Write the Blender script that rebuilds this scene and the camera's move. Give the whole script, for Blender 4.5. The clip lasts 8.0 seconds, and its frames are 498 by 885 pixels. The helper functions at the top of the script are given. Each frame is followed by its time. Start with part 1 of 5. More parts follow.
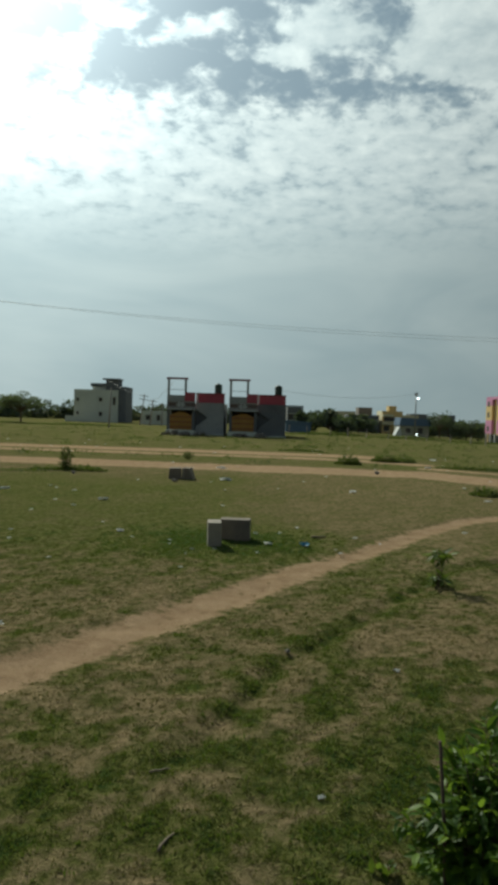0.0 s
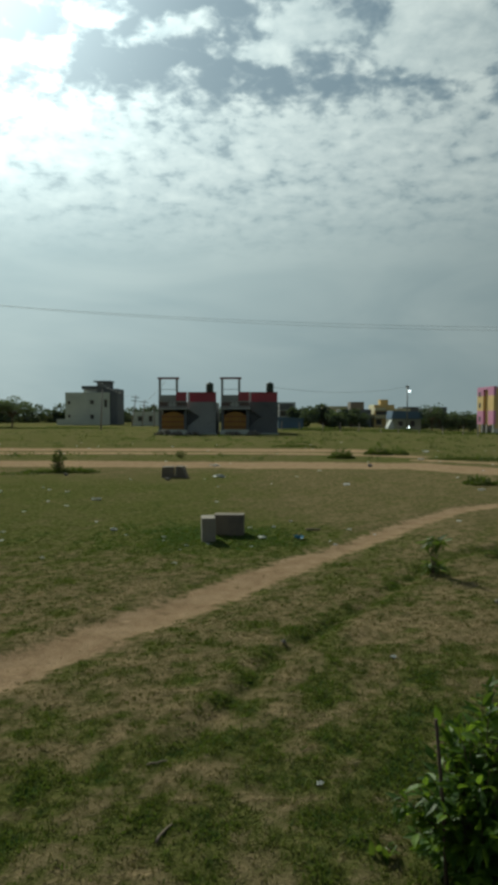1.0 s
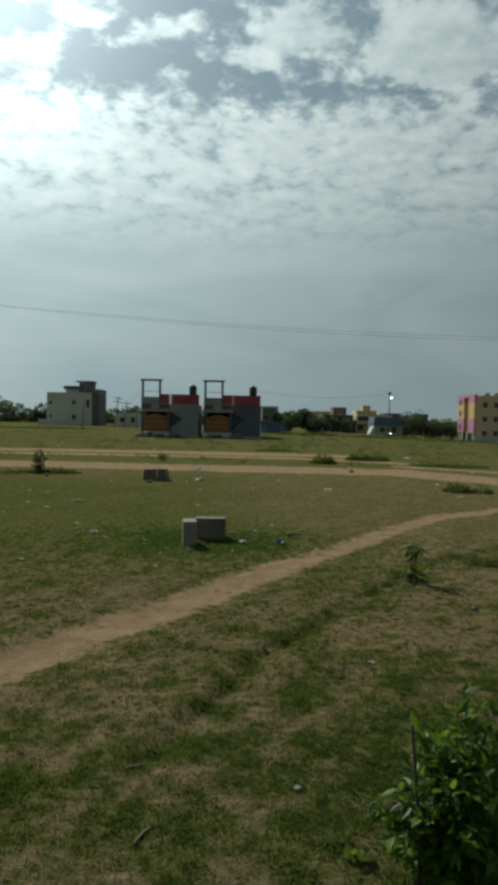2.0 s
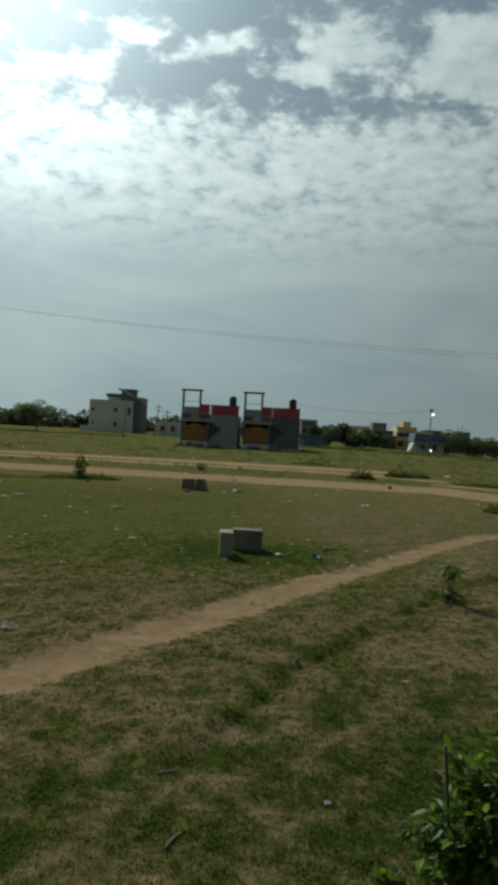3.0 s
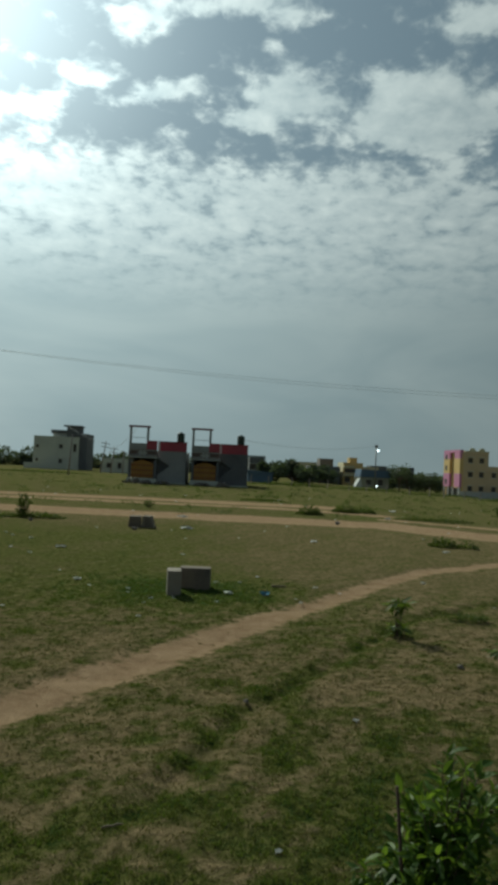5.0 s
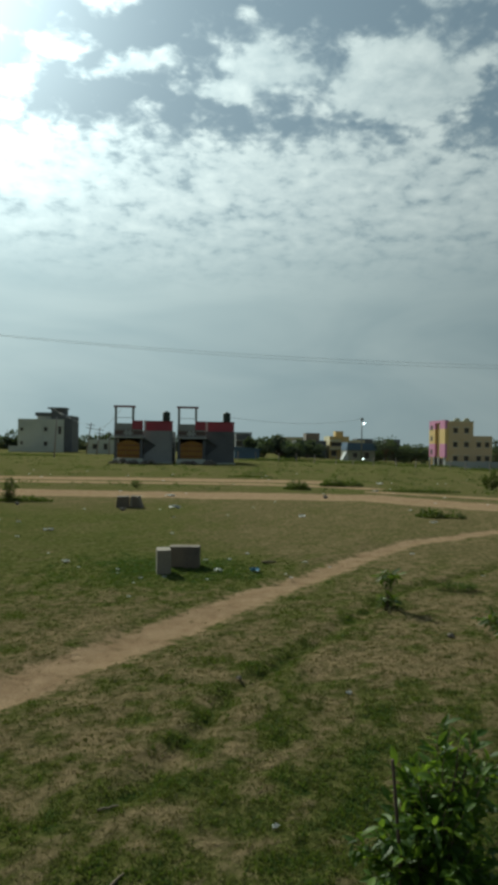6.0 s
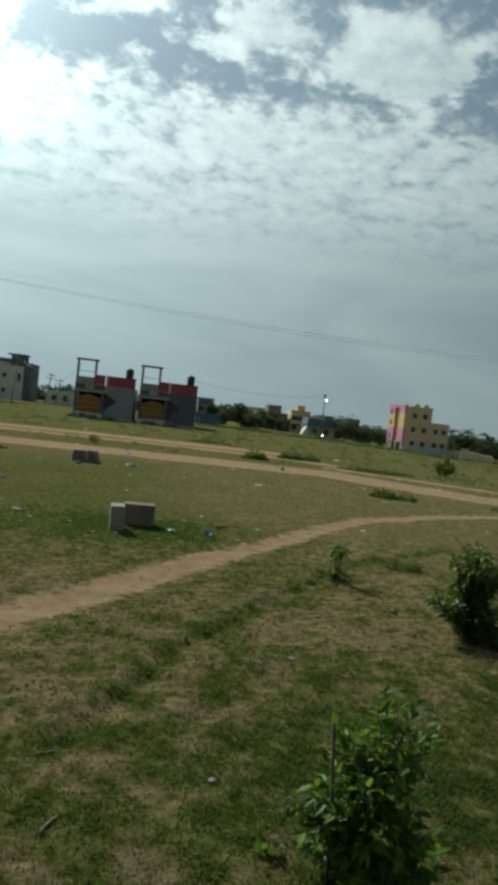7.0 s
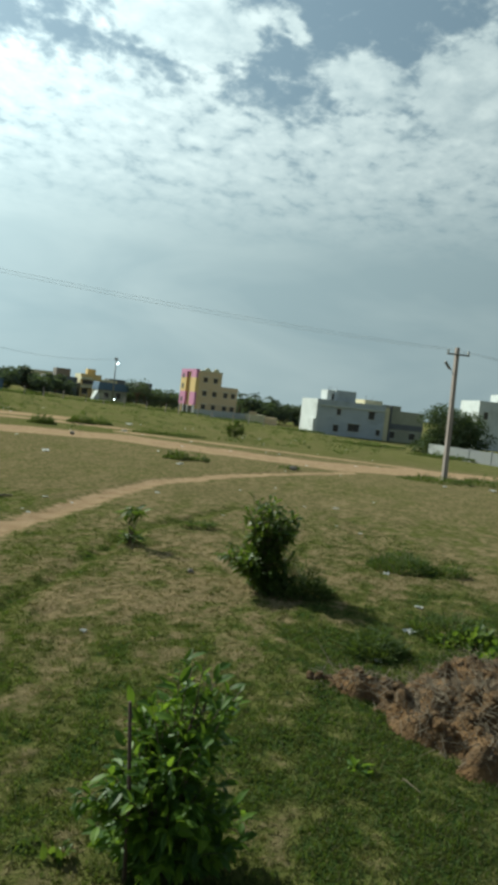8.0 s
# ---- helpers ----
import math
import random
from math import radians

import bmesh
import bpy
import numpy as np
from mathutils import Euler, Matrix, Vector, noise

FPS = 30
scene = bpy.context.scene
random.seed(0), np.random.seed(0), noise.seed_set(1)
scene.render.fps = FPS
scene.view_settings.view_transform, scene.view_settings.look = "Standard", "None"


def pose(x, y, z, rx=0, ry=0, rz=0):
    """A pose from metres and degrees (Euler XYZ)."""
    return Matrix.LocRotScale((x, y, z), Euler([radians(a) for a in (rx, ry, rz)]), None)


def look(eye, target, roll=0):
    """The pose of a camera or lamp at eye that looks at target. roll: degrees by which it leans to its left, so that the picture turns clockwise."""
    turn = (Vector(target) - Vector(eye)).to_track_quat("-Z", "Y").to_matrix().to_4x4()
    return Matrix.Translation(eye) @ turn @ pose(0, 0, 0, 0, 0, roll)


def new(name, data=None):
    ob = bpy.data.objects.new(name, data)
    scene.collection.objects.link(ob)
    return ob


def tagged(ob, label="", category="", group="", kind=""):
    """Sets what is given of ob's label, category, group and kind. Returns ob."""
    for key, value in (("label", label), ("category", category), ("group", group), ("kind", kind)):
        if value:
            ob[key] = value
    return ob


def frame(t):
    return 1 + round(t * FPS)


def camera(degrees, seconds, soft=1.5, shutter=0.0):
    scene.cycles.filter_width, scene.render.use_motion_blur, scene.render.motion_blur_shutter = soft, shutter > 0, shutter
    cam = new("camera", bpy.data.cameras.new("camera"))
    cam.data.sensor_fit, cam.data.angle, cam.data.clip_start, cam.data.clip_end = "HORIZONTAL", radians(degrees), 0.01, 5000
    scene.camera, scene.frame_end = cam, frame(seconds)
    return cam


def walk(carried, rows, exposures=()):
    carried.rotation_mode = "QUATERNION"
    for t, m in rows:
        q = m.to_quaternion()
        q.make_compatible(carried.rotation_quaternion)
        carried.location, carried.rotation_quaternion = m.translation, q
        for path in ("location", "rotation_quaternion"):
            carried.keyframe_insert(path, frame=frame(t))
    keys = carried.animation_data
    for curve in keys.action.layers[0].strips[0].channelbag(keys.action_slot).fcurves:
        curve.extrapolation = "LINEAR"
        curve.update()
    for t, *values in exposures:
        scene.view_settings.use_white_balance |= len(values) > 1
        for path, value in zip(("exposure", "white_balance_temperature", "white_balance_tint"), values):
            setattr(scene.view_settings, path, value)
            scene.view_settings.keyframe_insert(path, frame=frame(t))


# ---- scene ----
# the walk: seconds, place, then yaw, pitch and roll in degrees
cam = camera(41.57, 8.0, soft=4.6)
PATH = [
    (0.0, -0.039, -0.034, 2.377, 0.66, -2.27, -1.74),
    (0.5, -0.023, 0.022, 2.310, 1.95, -2.31, -0.01),
    (1.0, 0.000, -0.000, 2.300, -0.00, -2.41, 0.07),
    (1.5, -0.008, -0.009, 2.301, -0.07, -2.30, -0.24),
    (1.7, -0.008, -0.018, 2.309, -1.68, -2.40, -0.90),
    (2.8, -0.036, -0.111, 2.336, 0.76, -0.83, -2.65),
    (3.0, -0.038, -0.121, 2.340, 1.87, -1.18, -2.85),
    (3.5, -0.039, -0.108, 2.342, 3.07, -0.69, -2.31),
    (4.0, -0.032, -0.094, 2.337, 3.01, -0.73, -2.24),
    (4.5, -0.035, -0.092, 2.343, -0.21, 1.93, -1.99),
    (5.0, -0.037, -0.099, 2.343, -2.65, 2.20, -2.60),
    (5.2, -0.023, -0.081, 2.324, -2.53, 1.41, -2.52),
    (6.3, -0.025, -0.011, 2.348, -4.15, -0.35, -0.48),
    (6.5, -0.072, -0.032, 2.325, -6.68, -0.91, -4.31),
    (7.0, -0.076, 0.019, 2.297, -7.20, -2.40, -6.26),
    (7.1, -0.056, 0.076, 2.271, -7.76, -2.46, -6.38),
    (7.2, -0.036, 0.133, 2.246, -7.89, -3.15, -6.33),
    (7.3, -0.015, 0.191, 2.220, -8.60, -3.40, -5.54),
    (7.4, 0.005, 0.248, 2.195, -10.56, -2.60, -3.78),
    (7.5, 0.025, 0.305, 2.169, -12.61, -3.73, -3.44),
    (7.6, 0.073, 0.341, 2.150, -18.19, -6.85, -5.41),
    (7.7, 0.108, 0.300, 2.168, -21.37, -6.70, -4.85),
    (7.8, 0.059, 0.313, 2.192, -22.38, -4.91, -5.23),
    (7.9, 0.113, 0.409, 2.169, -23.35, -3.24, -5.35),
    (8.0, 0.053, 0.422, 2.182, -25.26, -3.52, -6.20),
]
walk(cam, [(t, pose(x, y, z, 90 + pitch, roll, yaw)) for t, x, y, z, yaw, pitch, roll in PATH],
     exposures=[(0.0, -0.27, 6250, -3), (0.5, -0.58, 6200, -4), (1.0, -0.43, 6200, -5), (1.5, -0.47, 6200, -5), (3.0, -0.60, 6200, -4), (3.5, -0.73, 6200, -4), (4.0, -0.69, 6200, -4), (4.5, -0.72, 6150, -5), (5.2, -0.56, 6100, -6), (6.5, -0.24, 6100, -5), (7.3, -0.18, 6050, -5), (7.6, -0.02, 6050, -5), (8.0, 0.32, 6000, -6)])

# ---- sky and sun ----
SUN_AZ, SUN_EL = 26.5, 35.0          # degrees to the left of +y, and up
sun_way = Vector((-math.sin(radians(SUN_AZ)) * math.cos(radians(SUN_EL)),
                  math.cos(radians(SUN_AZ)) * math.cos(radians(SUN_EL)), math.sin(radians(SUN_EL))))


def nd(tree, kind, **values):
    n = tree.nodes.new(kind)
    for k, v in values.items():
        if k in n.inputs:
            n.inputs[k].default_value = v
    return n


def mth(tree, op, a, b=None, clamp=False):
    n = tree.nodes.new("ShaderNodeMath")
    n.operation, n.use_clamp = op, clamp
    for i, v in enumerate((a, b)):
        if v is None:
            continue
        if isinstance(v, (int, float)):
            n.inputs[i].default_value = v
        else:
            tree.links.new(v, n.inputs[i])
    return n.outputs[0]


def ramp(tree, fac, stops):
    n = tree.nodes.new("ShaderNodeValToRGB")
    tree.links.new(fac, n.inputs["Fac"])
    e = n.color_ramp.elements
    while len(e) < len(stops):
        e.new(0.5)
    for k, (p, c) in zip(e, stops):
        k.position, k.color = p, (*c, 1) if len(c) == 3 else c
    return n.outputs["Color"]


def mix(tree, fac, a, b):
    n = tree.nodes.new("ShaderNodeMix")
    n.data_type = "RGBA"
    for i, v in ((0, fac), (6, a), (7, b)):
        if isinstance(v, (int, float)):
            n.inputs[i].default_value = v
        elif isinstance(v, tuple):
            n.inputs[i].default_value = (*v, 1)
        else:
            tree.links.new(v, n.inputs[i])
    return n.outputs[2]


def fbm(tree, vector, scale, detail=4.0, rough=0.55, warp=0.0):
    n = nd(tree, "ShaderNodeTexNoise", Scale=scale, Detail=detail, Roughness=rough, Distortion=warp)
    if vector is not None:
        tree.links.new(vector, n.inputs["Vector"])
    return n.outputs["Fac"]


# heaps of broken cloud on the layer: middle, reach, turn, thickness
CLOUD_HEAPS = [
    (0.10, 1.20, 0.13, 0.14, 0, 0.62), (0.00, 1.27, 0.09, 0.05, 0, 0.40), (0.34, 1.19, 0.20, 0.15, -8, 0.66), (0.46, 1.21, 0.10, 0.08, 0, 0.35),
    (-0.15, 1.22, 0.13, 0.045, -14, 0.48), (-0.27, 1.17, 0.09, 0.06, -20, 0.40), (-0.15, 1.03, 0.13, 0.06, 0, 0.42), (0.03, 1.00, 0.14, 0.055, 0, 0.46),
    (0.37, 0.99, 0.10, 0.09, 30, 0.40), (-0.42, 1.25, 0.15, 0.09, 0, 0.40), (0.72, 1.16, 0.13, 0.10, 0, 0.55), (0.53, 1.11, 0.08, 0.035, 20, 0.40),
    (0.84, 0.99, 0.10, 0.18, 0, 0.48), (0.97, 1.08, 0.14, 0.12, 0, 0.45),
]


def build_world():
    w = bpy.data.worlds.new("sky")
    scene.world = w
    w.use_nodes = True
    t = w.node_tree
    t.nodes.clear()
    out = t.nodes.new("ShaderNodeOutputWorld")
    sky = t.nodes.new("ShaderNodeTexSky")
    sky.sky_type, sky.sun_disc = "NISHITA", False
    sky.sun_elevation, sky.sun_rotation = radians(SUN_EL), radians(-SUN_AZ)
    sky.dust_density, sky.air_density = 0.8, 1.6
    bg_blue = nd(t, "ShaderNodeBackground", Strength=0.065)
    t.links.new(sky.outputs[0], bg_blue.inputs[0])

    co = t.nodes.new("ShaderNodeTexCoord").outputs["Generated"]
    sep = t.nodes.new("ShaderNodeSeparateXYZ")
    t.links.new(co, sep.inputs[0])
    up = sep.outputs[2]
    # clouds lie on a flat layer overhead
    den = mth(t, "ADD", mth(t, "MAXIMUM", up, 0.0), 0.22)
    flat = t.nodes.new("ShaderNodeCombineXYZ")
    t.links.new(mth(t, "DIVIDE", sep.outputs[0], den), flat.inputs[0])
    t.links.new(mth(t, "DIVIDE", sep.outputs[1], den), flat.inputs[1])
    big = fbm(t, flat.outputs[0], 2.3, 2.0, 0.5, 0.2)
    cells = fbm(t, flat.outputs[0], 11.0, 5.0, 0.56, 0.3)
    fine = fbm(t, flat.outputs[0], 26.0, 4.0, 0.6, 0.3)
    bend = t.nodes.new("ShaderNodeVectorMath")
    bend.operation = "MULTIPLY_ADD"
    swirl = nd(t, "ShaderNodeTexNoise", Scale=9.0, Detail=4.0, Roughness=0.6)
    t.links.new(flat.outputs[0], swirl.inputs["Vector"])
    t.links.new(swirl.outputs["Color"], bend.inputs[0])
    bend.inputs[1].default_value = (0.13, 0.13, 0.0)
    t.links.new(flat.outputs[0], bend.inputs[2])
    puff = nd(t, "ShaderNodeTexVoronoi", Scale=17.0, Smoothness=0.35)
    puff.feature = "SMOOTH_F1"
    t.links.new(bend.outputs[0], puff.inputs["Vector"])
    round_ = mth(t, "SUBTRACT", 0.80, mth(t, "MULTIPLY", puff.outputs["Distance"], 0.75))
    cells = mth(t, "ADD", mth(t, "MULTIPLY", cells, 0.55), mth(t, "MULTIPLY", round_, 0.45))
    # broken cloud high up, a closed bank below it
    bank_top = t.nodes.new("ShaderNodeMapRange")
    bank_top.interpolation_type = "SMOOTHSTEP"
    t.links.new(mth(t, "ADD", up, mth(t, "MULTIPLY", mth(t, "SUBTRACT", big, 0.5), 0.10)), bank_top.inputs["Value"])
    for k, v in (("From Min", 0.375), ("From Max", 0.47), ("To Min", 0.24), ("To Max", -0.13)):
        bank_top.inputs[k].default_value = v
    field = bank_top.outputs[0]
    for cx, cy, rx, ry, turn, amount in CLOUD_HEAPS:
        place = nd(t, "ShaderNodeMapping")
        place.vector_type = "TEXTURE"
        place.inputs["Location"].default_value = (cx + 0.065, cy + 0.065, 0)
        place.inputs["Rotation"].default_value = (0, 0, radians(turn))
        place.inputs["Scale"].default_value = (rx, ry, 1)
        t.links.new(bend.outputs[0], place.inputs["Vector"])
        heap = t.nodes.new("ShaderNodeTexGradient")
        heap.gradient_type = "SPHERICAL"
        t.links.new(place.outputs[0], heap.inputs["Vector"])
        field = mth(t, "ADD", field, mth(t, "MULTIPLY", heap.outputs["Fac"], amount))
    grain = mth(t, "ADD", mth(t, "MULTIPLY", mth(t, "SUBTRACT", cells, 0.5), 0.85), mth(t, "MULTIPLY", mth(t, "SUBTRACT", fine, 0.5), 0.55))
    field = mth(t, "ADD", field, grain)
    tone = t.nodes.new("ShaderNodeMapRange")
    t.links.new(mth(t, "ADD", mth(t, "MULTIPLY", cells, 0.85), mth(t, "MULTIPLY", fine, 0.35)), tone.inputs["Value"])
    tone.inputs["From Min"].default_value, tone.inputs["From Max"].default_value = 0.46, 0.74
    gaps = t.nodes.new("ShaderNodeMapRange")
    gaps.interpolation_type = "SMOOTHSTEP"
    t.links.new(field, gaps.inputs["Value"])
    gaps.inputs["From Min"].default_value, gaps.inputs["From Max"].default_value = -0.10, 0.21
    # haze thickens towards the skyline
    haze = t.nodes.new("ShaderNodeMapRange")
    haze.interpolation_type = "SMOOTHSTEP"
    t.links.new(up, haze.inputs["Value"])
    for k, v in (("From Min", 0.20), ("From Max", 0.37), ("To Min", 1.0), ("To Max", 0.0)):
        haze.inputs[k].default_value = v
    stretch = nd(t, "ShaderNodeMapping")
    stretch.inputs["Scale"].default_value = (1.0, 1.0, 3.2)
    t.links.new(co, stretch.inputs["Vector"])
    bank = fbm(t, stretch.outputs[0], 2.4, 4.0, 0.5, 0.6)
    streak = t.nodes.new("ShaderNodeMapRange")
    t.links.new(bank, streak.inputs["Value"])
    streak.inputs["From Min"].default_value, streak.inputs["From Max"].default_value = 0.36, 0.64
    veil = mix(t, streak.outputs[0], (0.42, 0.495, 0.53), (0.54, 0.60, 0.62))
    cloud = mix(t, tone.outputs[0], (0.54, 0.60, 0.635), (0.81, 0.84, 0.845))
    cover2 = mth(t, "MAXIMUM", gaps.outputs[0], haze.outputs[0])
    cloud = mix(t, cover2, (0.27, 0.335, 0.395), cloud)
    body = mix(t, haze.outputs[0], cloud, veil)
    # thin cloud glows round the sun
    dot = t.nodes.new("ShaderNodeVectorMath")
    dot.operation = "DOT_PRODUCT"
    t.links.new(co, dot.inputs[0])
    dot.inputs[1].default_value = sun_way
    near = mth(t, "MAXIMUM", dot.outputs["Value"], 0.0)
    glow = mth(t, "ADD", mth(t, "MULTIPLY", mth(t, "POWER", near, 6.0), 1.0), mth(t, "MULTIPLY", mth(t, "POWER", near, 50.0), 2.8))
    # cloud away from the sun is lit less
    gain = mth(t, "ADD", glow, mth(t, "MULTIPLY", mth(t, "MAXIMUM", mth(t, "ADD", mth(t, "MULTIPLY", dot.outputs["Value"], 0.48), 0.53), 0.56), 0.84))
    lit = t.nodes.new("ShaderNodeVectorMath")
    lit.operation = "SCALE"
    t.links.new(body, lit.inputs[0])
    t.links.new(gain, lit.inputs["Scale"])
    # thin haze before the sun scatters light forward, over cloud and gaps alike
    flare = t.nodes.new("ShaderNodeVectorMath")
    flare.operation = "ADD"
    t.links.new(lit.outputs[0], flare.inputs[0])
    t.links.new(mth(t, "MULTIPLY", mth(t, "POWER", near, 45.0), 0.9), flare.inputs[1])
    bg_cloud = nd(t, "ShaderNodeBackground", Strength=1.0)
    t.links.new(flare.outputs[0], bg_cloud.inputs[0])
    sh = t.nodes.new("ShaderNodeMixShader")
    t.links.new(mth(t, "ADD", mth(t, "MULTIPLY", cover2, 0.30), 0.70), sh.inputs[0])
    t.links.new(bg_blue.outputs[0], sh.inputs[1])
    t.links.new(bg_cloud.outputs[0], sh.inputs[2])
    t.links.new(sh.outputs[0], out.inputs[0])


build_world()
sun_data = bpy.data.lights.new("sun", "SUN")
sun_data.energy, sun_data.angle, sun_data.color = 5.0, radians(1.5), (1.0, 0.92, 0.78)
sun = new("sun", sun_data)
sun.matrix_world = look((0, 0, 60), tuple(Vector((0, 0, 60)) - sun_way))


# ---- materials ----
def material(name, rough=0.8, metal=0.0, spec=0.3):
    m = bpy.data.materials.new(name)
    m.use_nodes = True
    t = m.node_tree
    b = t.nodes["Principled BSDF"]
    b.inputs["Roughness"].default_value = rough
    b.inputs["Metallic"].default_value = metal
    b.inputs["Specular IOR Level"].default_value = spec
    return m, t, b


def where(t):
    return t.nodes.new("ShaderNodeNewGeometry").outputs["Position"]


def bump(t, b, height, strength=0.4, distance=0.02):
    n = nd(t, "ShaderNodeBump", Strength=strength, Distance=distance)
    t.links.new(height, n.inputs["Height"])
    t.links.new(n.outputs[0], b.inputs["Normal"])


def surface(name, c1, c2, scale=1.0, grain=30.0, rough=0.85, stain=None, metal=0.0, spec=0.3, bumps=0.3, dist=0.01):
    """Two tones at a large scale, a finer grain over them, and stains where asked."""
    m, t, b = material(name, rough, metal, spec)
    p = where(t)
    a = fbm(t, p, scale, 5.0, 0.6)
    g = fbm(t, p, grain, 4.0, 0.6)
    col = mix(t, mth(t, "ADD", mth(t, "MULTIPLY", a, 1.6), -0.3, True), c1, c2)
    dark = tuple(v * 0.72 for v in c1)
    col = mix(t, mth(t, "MULTIPLY", mth(t, "SUBTRACT", g, 0.35, True), 0.9, True), col, dark)
    if stain:
        s = fbm(t, p, scale * 0.45, 6.0, 0.7, 1.0)
        col = mix(t, mth(t, "MULTIPLY", mth(t, "SUBTRACT", s, 0.52, True), 4.0, True), col, stain)
    t.links.new(col, b.inputs["Base Color"])
    bump(t, b, g, bumps, dist)
    return m


def leaf_material(name, c1, c2, c3, rough=0.45, trans=0.35):
    m, t, b = material(name, rough, 0.0, 0.25)
    rnd = t.nodes.new("ShaderNodeNewGeometry").outputs["Random Per Island"]
    ob = t.nodes.new("ShaderNodeObjectInfo").outputs["Random"]
    r = mth(t, "FRACT", mth(t, "ADD", rnd, ob))
    col = ramp(t, r, [(0.0, c1), (0.55, c2), (1.0, c3)])
    t.links.new(col, b.inputs["Base Color"])
    tr = t.nodes.new("ShaderNodeBsdfTranslucent")
    t.links.new(mix(t, 0.35, col, (0.30, 0.42, 0.03)), tr.inputs["Color"])
    sh = t.nodes.new("ShaderNodeMixShader")
    sh.inputs[0].default_value = trans
    t.links.new(b.outputs[0], sh.inputs[1])
    t.links.new(tr.outputs[0], sh.inputs[2])
    t.links.new(sh.outputs[0], t.nodes["Material Output"].inputs["Surface"])
    return m


def ground_material():
    m, t, b = material("field", 1.0, 0.0, 0.0)
    p = where(t)
    dirt = t.nodes.new("ShaderNodeAttribute")
    dirt.attribute_name = "dirt"
    dry = t.nodes.new("ShaderNodeAttribute")
    dry.attribute_name = "dry"
    fine = fbm(t, p, 9.0, 6.0, 0.70)
    grit = fbm(t, p, 60.0, 5.0, 0.65)
    mid = fbm(t, p, 3.2, 5.0, 0.62, 0.3)
    far = fbm(t, p, 0.22, 5.0, 0.6, 0.3)

    def span(value, lo, hi):
        n = t.nodes.new("ShaderNodeMapRange")
        t.links.new(value, n.inputs["Value"])
        n.inputs["From Min"].default_value, n.inputs["From Max"].default_value = lo, hi
        return n.outputs[0]
    green = mix(t, span(fine, 0.3, 0.7), (0.070, 0.077, 0.023), (0.170, 0.172, 0.056))
    olive = mix(t, span(fine, 0.3, 0.7), (0.094, 0.081, 0.035), (0.225, 0.190, 0.096))
    straw = mix(t, span(grit, 0.3, 0.7), (0.16, 0.118, 0.060), (0.37, 0.285, 0.165))
    k = mth(t, "ADD", dry.outputs["Fac"], mth(t, "ADD", mth(t, "MULTIPLY", mth(t, "SUBTRACT", mid, 0.5), 0.75), mth(t, "MULTIPLY", mth(t, "SUBTRACT", fine, 0.5), 2.1)))
    k2 = mth(t, "ADD", k, mth(t, "MULTIPLY", mth(t, "SUBTRACT", far, 0.5), 0.9))
    col = mix(t, span(k2, 0.15, 0.50), green, olive)
    lush = mix(t, span(fine, 0.3, 0.7), (0.030, 0.052, 0.014), (0.078, 0.118, 0.034))
    col = mix(t, span(mth(t, "MULTIPLY", k2, -1.0), -0.05, 0.45), col, lush)
    col = mix(t, span(k, 0.52, 1.05), col, straw)
    soil = mix(t, span(mid, 0.3, 0.7), (0.32, 0.215, 0.130), (0.49, 0.350, 0.222))
    soil = mix(t, mth(t, "MULTIPLY", span(grit, 0.4, 0.75), 0.6), soil, (0.19, 0.125, 0.072))
    e = mth(t, "ADD", dirt.outputs["Fac"], mth(t, "ADD", mth(t, "MULTIPLY", mth(t, "SUBTRACT", mid, 0.5), 1.1), mth(t, "MULTIPLY", mth(t, "SUBTRACT", fine, 0.5), 1.5)))
    ee = t.nodes.new("ShaderNodeMapRange")
    ee.interpolation_type = "SMOOTHSTEP"
    t.links.new(e, ee.inputs["Value"])
    ee.inputs["From Min"].default_value, ee.inputs["From Max"].default_value = 0.30, 0.85
    col = mix(t, ee.outputs[0], col, soil)
    t.links.new(col, b.inputs["Base Color"])
    bump(t, b, mth(t, "ADD", fine, mth(t, "MULTIPLY", grit, 0.4)), 1.0, 0.09)
    return m


M_FIELD = ground_material()
M_GREY = surface("grey plaster", (0.27, 0.275, 0.275), (0.34, 0.345, 0.345), 0.6, 9.0, 0.9, (0.21, 0.215, 0.215))
# dark plaster and cement are lifted paler to stand in for distance haze
M_DARKGREY = surface("hazy dark plaster", (0.125, 0.13, 0.14), (0.16, 0.165, 0.175), 0.6, 9.0, 0.9, (0.10, 0.103, 0.11))
M_CEMENT = surface("bare cement", (0.54, 0.55, 0.48), (0.63, 0.64, 0.56), 0.35, 6.0, 0.92, (0.45, 0.46, 0.41))
M_RED = surface("red paint", (0.33, 0.07, 0.095), (0.40, 0.095, 0.12), 0.8, 12.0, 0.9, (0.26, 0.06, 0.08))
M_MAROON = surface("maroon paint", (0.17, 0.05, 0.05), (0.23, 0.07, 0.07), 0.8, 12.0, 0.8)
M_ORANGE = surface("ochre boards", (0.34, 0.18, 0.045), (0.44, 0.24, 0.06), 1.2, 10.0, 0.7, (0.26, 0.12, 0.03))
M_BROWNBAND = surface("brown band", (0.115, 0.085, 0.08), (0.155, 0.115, 0.105), 0.8, 12.0, 0.85)
M_PALE = surface("pale plaster", (0.42, 0.43, 0.42), (0.52, 0.53, 0.52), 0.5, 8.0, 0.85)
M_WHITE = surface("white wall", (0.50, 0.52, 0.52), (0.62, 0.64, 0.64), 0.5, 5.0, 0.85, (0.36, 0.37, 0.37))
